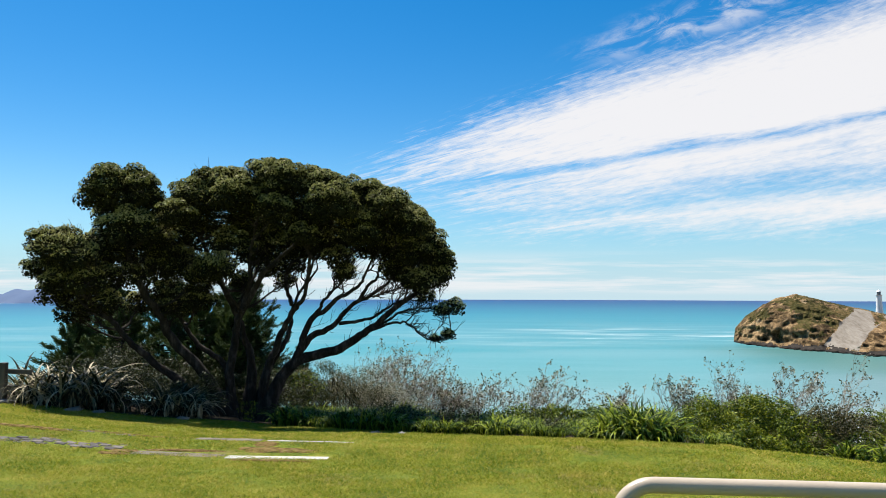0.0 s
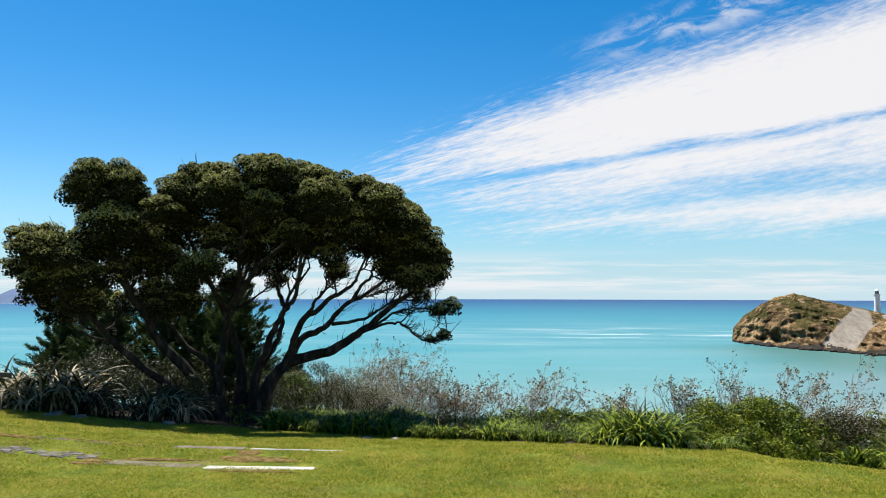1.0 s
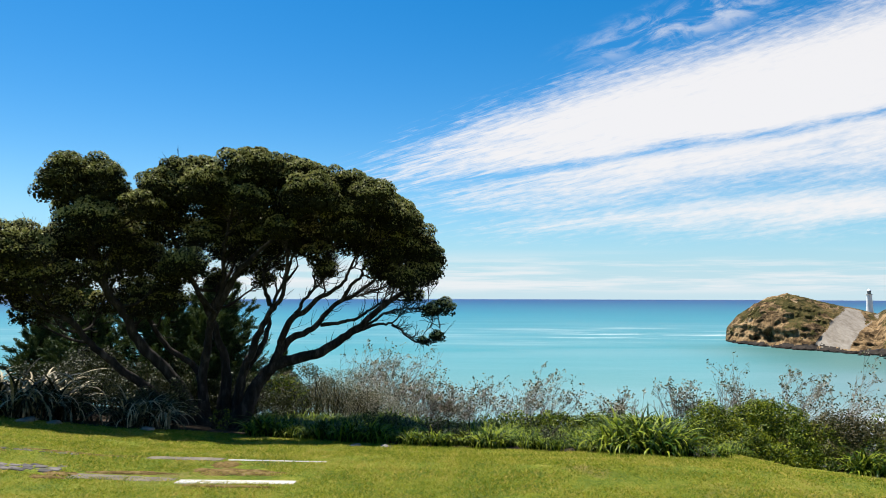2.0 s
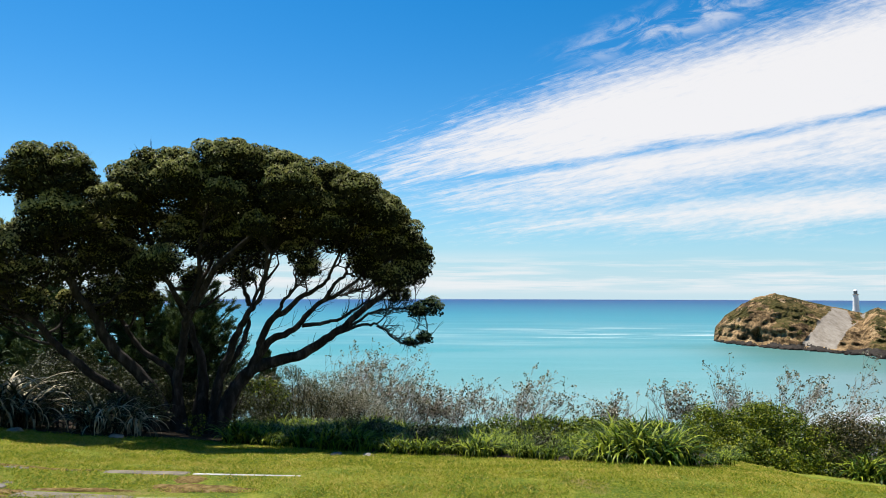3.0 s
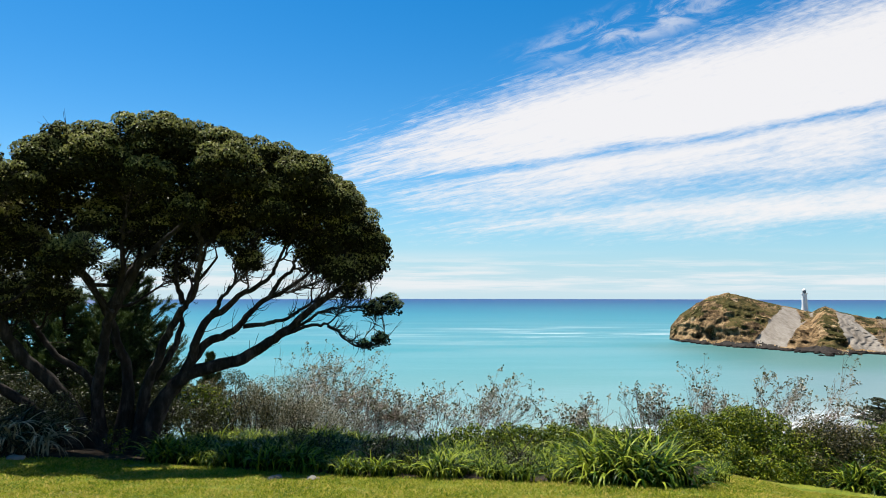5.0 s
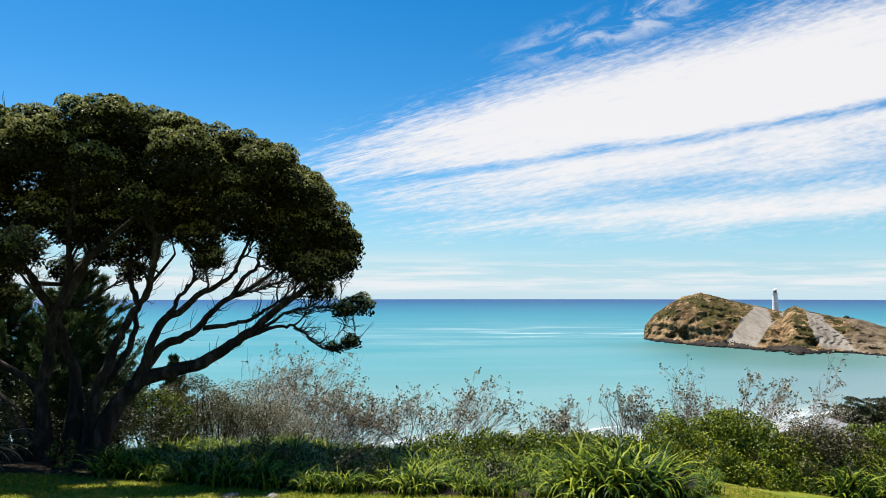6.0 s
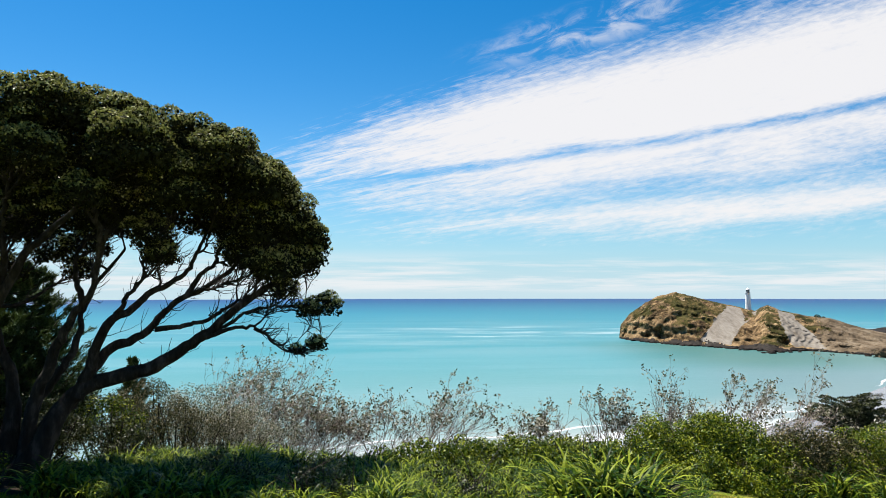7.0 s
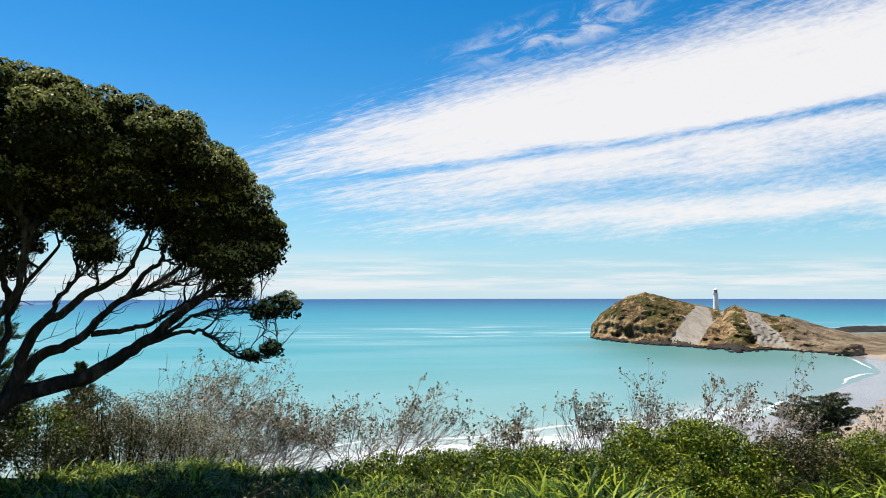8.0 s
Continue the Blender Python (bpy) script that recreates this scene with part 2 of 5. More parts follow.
def sea_material():
    m = bpy.data.materials.new("sea_water")
    m.use_nodes = True
    g = Nodes(m.node_tree)
    co = g.tree.nodes.new("ShaderNodeTexCoord").outputs["Object"]
    xyz = g.tree.nodes.new("ShaderNodeSeparateXYZ")
    g.put(xyz.inputs[0], co)
    x, y, _ = xyz.outputs
    far = g.math("SQRT", g.math("ADD", g.math("MULTIPLY", x, x), g.math("MULTIPLY", y, y)))
    stretch = g.add("ShaderNodeMapping", Vector=co, Scale=(0.35, 1.0, 1.0))
    drift = g.noise(stretch.outputs[0], 0.006, 6.0, 0.6)
    lg = g.math("LOGARITHM", g.math("MULTIPLY", far, g.math("ADD", 0.85, g.math("MULTIPLY", drift, 0.3))), 10.0)
    depth = g.math("DIVIDE", g.math("SUBTRACT", lg, 2.2), 1.5, clamp=True)
    col = g.ramp(depth, [(0.0, (0.215, 0.245, 0.225)), (0.10, (0.145, 0.238, 0.228)), (0.30, (0.044, 0.192, 0.212)), (0.62, (0.018, 0.150, 0.200)), (0.85, (0.00528, 0.066, 0.1452)), (1.0, (0.00396, 0.0297, 0.1254))])
    # pale patches in the middle distance: sun sheen painted into the water's colour
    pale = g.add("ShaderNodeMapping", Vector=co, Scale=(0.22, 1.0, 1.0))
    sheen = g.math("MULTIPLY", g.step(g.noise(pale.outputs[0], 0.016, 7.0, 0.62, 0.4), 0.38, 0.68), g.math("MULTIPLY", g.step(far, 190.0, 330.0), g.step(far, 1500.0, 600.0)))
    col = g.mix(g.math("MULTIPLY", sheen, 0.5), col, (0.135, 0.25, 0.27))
    # murky shallows of the bay in the lee of the headland
    bay = g.math("MULTIPLY", g.step(g.math("SUBTRACT", g.math("MULTIPLY", x, 1.0), g.math("MULTIPLY", y, 0.30)), -10.0, 110.0), g.step(y, 520.0, 330.0))
    col = g.mix(g.math("MULTIPLY", bay, 0.65), col, (0.115, 0.155, 0.16))
    # darker green painted in for the headland's reflection on the water
    mirrored = g.math("MULTIPLY", g.math("MULTIPLY", g.step(x, 120.0, 230.0), g.step(x, 380.0, 320.0)), g.math("MULTIPLY", g.step(y, 330.0, 430.0), g.step(y, 620.0, 540.0)))
    col = g.mix(g.math("MULTIPLY", mirrored, 0.8), col, (0.055, 0.125, 0.10))
    # long pale streaks of broken water
    lines = g.add("ShaderNodeMapping", Vector=co, Scale=(0.16, 1.0, 1.0))
    streak = g.noise(lines.outputs[0], 0.03, 7.0, 0.66, 0.5)
    zone = g.math("MULTIPLY", g.math("MULTIPLY", g.step(y, 520.0, 640.0), g.step(y, 1000.0, 720.0)), g.step(x, -120.0, 160.0, 0.25, 1.0))
    white = g.math("MULTIPLY", g.step(streak, 0.50, 0.70), zone)
    col = g.mix(g.math("MULTIPLY", white, 0.75), col, (0.50, 0.53, 0.53))
    # wash of the breakers over pale shallows, by the distance from the waterline
    off = g.add("ShaderNodeAttribute")
    off.attribute_name = "offshore"
    off = off.outputs["Fac"]
    west = g.step(x, 165.0, 110.0)
    shoal = g.math("MULTIPLY", g.step(off, 46.0, 6.0), g.math("MULTIPLY_ADD", west, 0.85, 0.15))
    col = g.mix(g.math("MULTIPLY", shoal, 0.6), col, (0.33, 0.33, 0.315))
    runs = g.add("ShaderNodeMapping", Vector=co, Scale=(0.35, 1.0, 1.0))
    wash = g.noise(runs.outputs[0], 0.13, 9.0, 0.68, 0.6)
    surge = g.math("MULTIPLY", g.math("SINE", g.math("MULTIPLY_ADD", off, 0.42, g.math("MULTIPLY", g.noise(runs.outputs[0], 0.03, 3.0), 5.0))), 0.075)
    lace = g.step(g.math("ADD", g.math("ADD", wash, surge), g.step(off, 40.0, 4.0, -0.26, 0.07)), 0.47, 0.60)
    lace = g.math("MULTIPLY", g.math("MULTIPLY", lace, west), g.step(off, 46.0, 36.0))
    col = g.mix(g.math("MULTIPLY", lace, 0.48), col, (0.58, 0.57, 0.56))
    p = g.add("ShaderNodeBsdfPrincipled", Base_Color=col, Roughness=0.45)
    p.inputs["Specular IOR Level"].default_value = 0.10
    chop = g.add("ShaderNodeMapping", Vector=co, Scale=(0.4, 1.0, 1.0))
    b = g.add("ShaderNodeBump", Strength=0.25, Distance=0.6, Height=g.noise(chop.outputs[0], 0.25, 8.0, 0.6))
    g.put(p.inputs["Normal"], b.outputs[0])
    out = g.tree.nodes.new("ShaderNodeOutputMaterial")
    g.put(out.inputs[0], p.outputs[0])
    return m


LAWN = ground_material()
WATER = sea_material()
SOIL = surface("soil", [(0.0, (0.012, 0.009, 0.006)), (0.6, (0.030, 0.022, 0.015)), (1.0, (0.075, 0.055, 0.036))], 3.0, 0.95, 0.8, 14.0, gloss=0.1)
EARTH = surface("bare_earth", [(0.0, (0.085, 0.055, 0.018)), (0.5, (0.18, 0.122, 0.044)), (1.0, (0.26, 0.19, 0.085))], 9.0, 0.95, 1.0, 40.0, gloss=0.05)
SLOPE = surface("slope_scrub", [(0.0, (0.0198, 0.0264, 0.00792)), (0.5, (0.0495, 0.0561, 0.0198)), (1.0, (0.1122, 0.099, 0.0462))], 0.35, 0.95, 1.0, 1.5, big=0.06)
WET_SAND = surface("wet_sand", [(0.0, (0.165, 0.150, 0.148)), (1.0, (0.215, 0.198, 0.195))], 0.05, 0.22, 0.1, 0.4, big=0.015, gloss=0.6)
SAND = surface("sand", [(0.0, (0.155, 0.112, 0.078)), (0.6, (0.205, 0.155, 0.112)), (1.0, (0.26, 0.205, 0.155))], 0.06, 0.9, 0.3, 0.5, big=0.015, stretch=(0.33, 0.66, 0.66))

# ---- building blocks ----
RNG = np.random.default_rng(7)


def mesh_of(name, verts, faces, material=None, smooth=False):
    me = bpy.data.meshes.new(name)
    verts, faces = np.asarray(verts, dtype=np.float32), np.asarray(faces, dtype=np.int32)
    n = faces.shape[1]
    me.vertices.add(len(verts))
    me.vertices.foreach_set("co", verts.ravel())
    me.loops.add(faces.size)
    me.loops.foreach_set("vertex_index", faces.ravel())
    me.polygons.add(len(faces))
    me.polygons.foreach_set("loop_start", np.arange(0, faces.size, n, dtype=np.int32))
    me.update(calc_edges=True)
    if smooth:
        me.polygons.foreach_set("use_smooth", np.ones(len(faces), dtype=bool))
    for mat in (material if isinstance(material, list) else [material] if material else []):
        me.materials.append(mat)
    return me


def piece(name, me, parent=None, label="", at=None):
    ob = new(name, me)
    if parent is not None:
        ob.parent = parent
    if at is not None:
        ob.matrix_basis = at
    if label:
        tagged(ob, label)
    return ob


def part(name, bm, material, parent, label=""):
    """Links a bmesh as one mesh object under a thing or a part."""
    me = bpy.data.meshes.new(name)
    bm.to_mesh(me)
    bm.free()
    me.materials.append(material)
    return piece(name, me, parent, label)


def thing(name, place, label, category, group="", kind="", turn=0.0, size=1.0):
    ob = new(name)
    ob.empty_display_size = 0.2
    ob.matrix_basis = Matrix.LocRotScale(place, Euler((0, 0, turn)), (size, size, size))
    return tagged(ob, label, category, group, kind)


def smooth_path(points, n):
    """A Catmull-Rom curve through the points, as n places."""
    p = np.asarray(points, dtype=float)
    p = np.vstack([2 * p[0] - p[1], p, 2 * p[-1] - p[-2]])
    out = []
    for s in np.linspace(0, len(points) - 1 - 1e-6, n):
        i = int(s)
        f = s - i
        a, b, c, d = p[i], p[i + 1], p[i + 2], p[i + 3]
        out.append(0.5 * (2 * b + (c - a) * f + (2 * a - 5 * b + 4 * c - d) * f ** 2 + (3 * b - a - 3 * c + d) * f ** 3))
    return np.array(out)


class Tubes:
    """Collects tapered tubes into one mesh."""

    def __init__(self):
        self.v, self.f, self.n = [], [], 0

    def add(self, pts, radii, sides=6, knobby=0.0):
        pts, radii = np.asarray(pts, float), np.asarray(radii, float)
        way = np.gradient(pts, axis=0)
        way /= np.linalg.norm(way, axis=1, keepdims=True) + 1e-9
        ref = np.tile(np.array([0.31, 0.9, 0.17]), (len(pts), 1))
        side = np.cross(way, ref)
        side /= np.linalg.norm(side, axis=1, keepdims=True) + 1e-9
        up = np.cross(side, way)
        ang = np.linspace(0, 2 * np.pi, sides, endpoint=False)
        r = radii[:, None]
        if knobby:
            r = r * (1 + knobby * (RNG.random((len(pts), sides)) - 0.5))
        else:
            r = np.repeat(r, sides, axis=1)
        ring = pts[:, None, :] + r[..., None] * (np.cos(ang)[None, :, None] * side[:, None, :] + np.sin(ang)[None, :, None] * up[:, None, :])
        self.v.append(ring.reshape(-1, 3))
        k = np.arange(len(pts) - 1)[:, None] * sides
        j = np.arange(sides)[None, :]
        j2 = (j + 1) % sides
        quads = np.stack([k + j, k + j2, k + sides + j2, k + sides + j], axis=-1).reshape(-1, 4) + self.n
        self.f.append(quads)
        self.n += len(pts) * sides

    def mesh(self, name, material):
        return mesh_of(name, np.vstack(self.v), np.vstack(self.f), material, smooth=True)


def unit(v):
    return v / (np.linalg.norm(v, axis=-1, keepdims=True) + 1e-9)


def leaf_mesh(name, centres, normals, lengths, material, width=0.45, spike=False, loose=0.5):
    """Many single leaves, folded diamonds: lying over their normals like shingles, or (spike) standing along them."""
    n = len(centres)
    if spike:
        axis = unit(normals + RNG.normal(0, 0.45, (n, 3)))
        side = unit(np.cross(axis, RNG.normal(0, 1, (n, 3))))
        fold = np.cross(side, axis)
    else:
        fold = unit(unit(normals) + RNG.normal(0, loose, (n, 3)))
        axis = unit(np.cross(fold, RNG.normal(0, 1, (n, 3))))
        side = np.cross(axis, fold)
    ln = lengths[:, None]
    base, tip = centres - axis * ln * 0.5, centres + axis * ln * 0.5
    left = centres + side * ln * width * 0.5 + fold * ln * 0.08
    right = centres - side * ln * width * 0.5 + fold * ln * 0.08
    verts = np.stack([base, left, tip, right], axis=1).reshape(-1, 3)
    k = np.arange(n)[:, None] * 4
    faces = np.concatenate([k + np.array([[0, 3, 2]]), k + np.array([[0, 2, 1]])], axis=1).reshape(-1, 3)
    return mesh_of(name, verts, faces, material)


def ball_dirs(n, low=-1.0):
    z = RNG.uniform(low, 1, n)
    a = RNG.uniform(0, 2 * np.pi, n)
    s = np.sqrt(1 - z * z)
    return np.stack([s * np.cos(a), s * np.sin(a), z], axis=1)


def puff_leaves(centres, radii, per_area, leaf, low=-0.5, flat=0.8, lift=0.25):
    """Leaf places and normals over many round puffs."""
    cs, ns = [], []
    for c, r in zip(centres, radii):
        n = max(12, int(per_area * r * r))
        d = ball_dirs(n, low)
        rr = r * (1.05 - 0.4 * RNG.random(n) ** 2.2)[:, None]
        cs.append(c + d * rr * np.array([1, 1, flat]))
        ns.append(d + np.array([0, 0, lift]))
    cs, ns = np.vstack(cs), np.vstack(ns)
    return cs, ns, leaf * RNG.uniform(0.65, 1.3, len(cs))


def strap_leaves(tubs, n, length, width, upright, droop, segments=5):
    """Arching strap leaves from one root; returns verts and quads."""
    verts, faces = [], []
    for i in range(n):
        a = RNG.uniform(0, 2 * np.pi)
        out = np.array([math.cos(a), math.sin(a), 0.0])
        ln = length * RNG.uniform(0.6, 1.15)
        rise = RNG.uniform(*upright)
        bend = RNG.uniform(*droop)
        root = np.array([RNG.normal(0, tubs), RNG.normal(0, tubs), 0.0])
        side = np.array([-out[1], out[0], 0]) * width * RNG.uniform(0.7, 1.2)
        twist = RNG.uniform(-0.5, 0.5)
        p, angle = root.copy(), rise
        start = len(verts)
        for s in range(segments + 1):
            f = s / segments
            wv = side * (1 - 0.9 * max(0, f - 0.45) / 0.55) * (0.7 + 0.6 * min(f * 2, 1) * 0.5)
            lift = np.array([0, 0, 1]) * twist * np.linalg.norm(wv)
            verts += [p - wv - lift * f, p + wv + lift * f]
            p = p + (out * math.cos(angle) + np.array([0, 0, math.sin(angle)])) * ln / segments
            angle -= bend / segments * (0.4 + 1.2 * f)
        for s in range(segments):
            k = start + 2 * s
            faces.append((k, k + 1, k + 3, k + 2))
    return np.array(verts), np.array(faces)


# ---- the land ----
def along(x, pairs):
    return np.interp(x, [p[0] for p in pairs], [p[1] for p in pairs])


LAWN_FALL = [(-60, 3.2), (0, 2.75), (3.5, 2.55), (8.5, 1.62), (11.2, 1.44), (12, 1.40), (13, 1.42), (14, 1.28), (15, 1.08), (17, 0.75), (22.3, 0.0), (26, -0.55), (31, -2.3), (40, -5.5), (80, -17.5), (150, -39), (400, -90), (6000, -300)]
BORDER = [(-40, 19), (-13, 18.5), (-9, 18.6), (-7.4, 20.0), (-6, 20.9), (-3.4, 20.2), (-1, 18.6), (1, 17.3), (2.6, 16.6), (4.5, 16.5), (5.5, 17.5), (6.5, 20.0), (7.6, 22.5), (9, 24.2), (11, 24.3), (12.5, 23.0), (16, 22.4), (40, 22)]
MOWN = [(-40, 19.2), (-13, 18.7), (-9, 18.8), (-7.4, 20.0), (-6, 20.2), (-4.5, 19.4), (-3, 18.6), (-1.5, 17.8), (0, 17.4), (1, 17.2)] + [q for q in BORDER if q[0] > 2]
SHORE = [(-600, 40), (-150, 120), (-45, 158), (10, 180), (62, 192), (103, 206), (133, 228), (185, 272), (244, 322), (270, 343), (295, 383), (308, 410), (330, 470), (345, 640), (420, 660), (900, 700)]


def lawn_height(x, y):
    x, y = np.asarray(x, float), np.asarray(y, float)
    z = along(y, LAWN_FALL)
    near = np.clip((50 - y) / 20, 0, 1)
    z = z + near * 0.08 * np.clip(-6 - x, 0, 12)
    east = np.clip(x - 3, 0, 6)
    fall = 0.023 * east ** 2 + 0.10 * np.clip(x - 9, 0, 12)
    return z - near * fall * np.clip((y - 8) / 9, 0, 1)


def land_height(x, y):
    hill = lawn_height(x, y)
    away = along(x, SHORE) - y
    beach = SEA + np.clip(away * 0.02, -3.0, 1.6)
    wild = np.clip((y - 30) / 20, 0, 1) * (1.2 * np.sin(x * 0.11 + 1.3) * np.sin(y * 0.09) + 0.5 * np.sin(x * 0.31) * np.cos(y * 0.27))
    return np.maximum(hill + wild * (hill > -36), beach)


def spaced(stops):
    out = []
    for (a, b, step) in stops:
        out += list(np.arange(a, b, step))
    return np.array(out + [stops[-1][1]])


def build_land():
    xs = spaced([(-420, -60, 12), (-60, -20, 2), (-20, 20, 0.3), (20, 70, 2), (70, 520, 9), (520, 1000, 40)])
    ys = spaced([(-150, -10, 10), (-10, 6, 2), (6, 26, 0.2), (26, 50, 1), (50, 160, 4), (160, 480, 6), (480, 760, 20)])
    gx, gy = np.meshgrid(xs, ys)
    gz = land_height(gx, gy)
    verts = np.stack([gx, gy, gz], axis=-1).reshape(-1, 3)
    nx, ny = len(xs), len(ys)
    i, j = np.meshgrid(np.arange(nx - 1), np.arange(ny - 1))
    k = (j * nx + i).ravel()
    faces = np.stack([k, k + 1, k + nx + 1, k + nx], axis=1)
    me = mesh_of("ground", verts, faces, [LAWN, SOIL, SLOPE, SAND, WET_SAND, HEAP], smooth=True)
    c = verts[faces].mean(axis=1)
    edge = along(c[:, 0], BORDER)
    slot = np.where(c[:, 1] < along(c[:, 0], MOWN), 0, np.where(c[:, 1] < edge + 14, 1, 2))
    slot = np.where((c[:, 2] < -35.9) & (c[:, 1] > 60), 3, slot)
    slot = np.where((slot == 3) & (c[:, 2] < SEA + 0.62), 4, slot)
    slot = np.where((c[:, 0] > 330) & (c[:, 1] > 425), 5, slot)
    me.polygons.foreach_set("material_index", slot.astype(np.int32))
    ob = new("ground", me)
    tagged(ob, "mown lawn falling to a scrubby slope and sandy beach", "ground", kind="structure")
    # the sea: one disc to the horizon
    ring = [40, 90] + list(range(120, 420, 4)) + [440, 500, 600, 800, 1100, 1700, 2600, 3700, 4900]
    n = 300
    ang = np.linspace(0, 2 * np.pi, n, endpoint=False)
    v = np.vstack([np.stack([r * np.cos(ang), r * np.sin(ang), 0 * ang], axis=1) for r in ring])
    a, q = np.meshgrid(np.arange(len(ring) - 1), np.arange(n), indexing="ij")
    near, q2 = a * n, (q + 1) % n
    f = np.stack([near + q, near + q2, near + n + q2, near + n + q], axis=-1).reshape(-1, 4)
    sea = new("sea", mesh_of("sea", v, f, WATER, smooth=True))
    line = np.array(SHORE, float)
    off = np.full(len(v), 1e4)
    for p, r in zip(line, line[1:]):
        u = np.clip(((v[:, :2] - p) @ (r - p)) / ((r - p) @ (r - p)), 0, 1)
        off = np.minimum(off, np.linalg.norm(v[:, :2] - p - u[:, None] * (r - p), axis=1))
    off = np.where(v[:, 1] > along(v[:, 0], SHORE), off, 0)
    sea.data.attributes.new("offshore", "FLOAT", "POINT").data.foreach_set("value", off.astype(np.float32))
    sea.location = (0, 0, SEA)
    tagged(sea, "calm turquoise sea turning deep blue at the horizon", "water", kind="structure")


build_land()


def build_surf():
    """Breaking waves: ragged white ribbons along the beach."""
    for gap, lo, hi, wide, lift in ((3, -160, 130, 1.4, 0.06), (13, -140, 150, 3.0, 0.12), (27, -120, 130, 2.6, 0.2), (10, 132, 166, 3.4, 0.2), (5, 215, 266, 5.0, 0.2), (6, 276, 312, 5.0, 0.2)):
        xs = np.arange(lo, hi, 1.0)
        ys = along(xs, SHORE) + gap + 3.0 * np.sin(xs * 0.09 + gap) + 1.6 * np.sin(xs * 0.31 + gap)
        ys = np.convolve(np.pad(ys, 6, mode="edge"), np.ones(13) / 13, mode="valid")
        thick = wide * (0.15 + RNG.random(len(xs)) * 0.6 + 0.75 * np.abs(np.sin(xs * 0.05 + gap)) * np.abs(np.sin(xs * 0.021 + 2 * gap)))
        ends = np.clip(np.minimum(xs - lo, hi - xs) / 14, 0.03, 1)
        gaps = np.array([noise.noise(Vector((q * 0.045, gap * 1.7, 0))) for q in xs])
        ends = ends * np.clip(0.55 + 2.2 * gaps * (lo < 100), 0.04, 1.2)
        thick = thick * ends
        a = np.stack([xs, ys - thick * 0.6, 0 * xs + SEA + 0.05], axis=1)
        b = np.stack([xs, ys, SEA + 0.05 + lift * ends], axis=1)
        c = np.stack([xs, ys + thick * 0.4, 0 * xs + SEA + 0.05], axis=1)
        n = len(xs)
        k = np.arange(n - 1)
        f = np.vstack([np.stack([k, k + 1, n + k + 1, n + k], axis=1), np.stack([n + k, n + k + 1, 2 * n + k + 1, 2 * n + k], axis=1)])
        ob = new("wave", mesh_of("wave", np.vstack([a, b, c]), f, FOAM, smooth=True))
        tagged(ob, "white foam of a small wave breaking on sand", "wave", group="waves on the beach")


build_surf()

# headland, shaped to fit the camera's last view: columns of (picture column less 1000, front x, front y, ridge x, ridge
# y, ridge height above the sea)
HEADLAND = [(43, 210, 638, 213, 645, 2.7), (46, 207, 622, 215, 647, 11.2), (62, 210, 607, 225, 648, 21.9), (90, 216, 584, 241, 650, 32.1), (111, 221, 570, 253, 650, 38.6), (142, 228, 550, 271, 650, 41.9), (165, 234, 537, 284, 650, 39.1), (195, 244, 530, 301, 650, 34.7),
            (230, 252, 513, 322, 650, 30.3), (261, 260, 501, 339, 650, 26.4), (279, 265, 495, 347, 645, 24.3), (288, 266, 490, 328, 600, 28.1), (300, 268, 485, 326, 585, 30.9), (311, 270, 480, 329, 580, 29.0), (325, 276, 479, 336, 580, 26.0), (345, 287, 483, 346, 580, 24.0),
            (370, 300, 486, 356, 575, 21.6), (405, 308, 475, 372, 570, 20.3), (440, 313, 461, 386, 565, 15.1), (475, 321, 451, 401, 560, 10.4), (520, 332, 441, 417, 550, 6.1), (568, 341, 428, 437, 545, 2.0), (640, 355, 410, 470, 540, -2.2)]


def scars(s, v):
    """How far a place on the headland lies inside its bare clay slips, 0 to 1."""
    v = 1 - (1 - min(max(v, 0.0), 1.0)) ** 2.2
    wide = min((s - (172 + 58 * v ** 0.75)) / 5, ((240 + 48 * v ** 1.5) - s) / 5)
    strip = 259 < s < 277 and v > 0.70 + 0.012 * abs(s - 262)
    fan = min((s - (352 - 40 * v ** 0.8)) / 4, ((408 - 62 * v ** 1.4) - s) / 6)
    return max(0.0, min(1.0, max(0.0 if strip else wide, fan))) * (1.0 if 0.09 < v < 0.992 else 0.0)


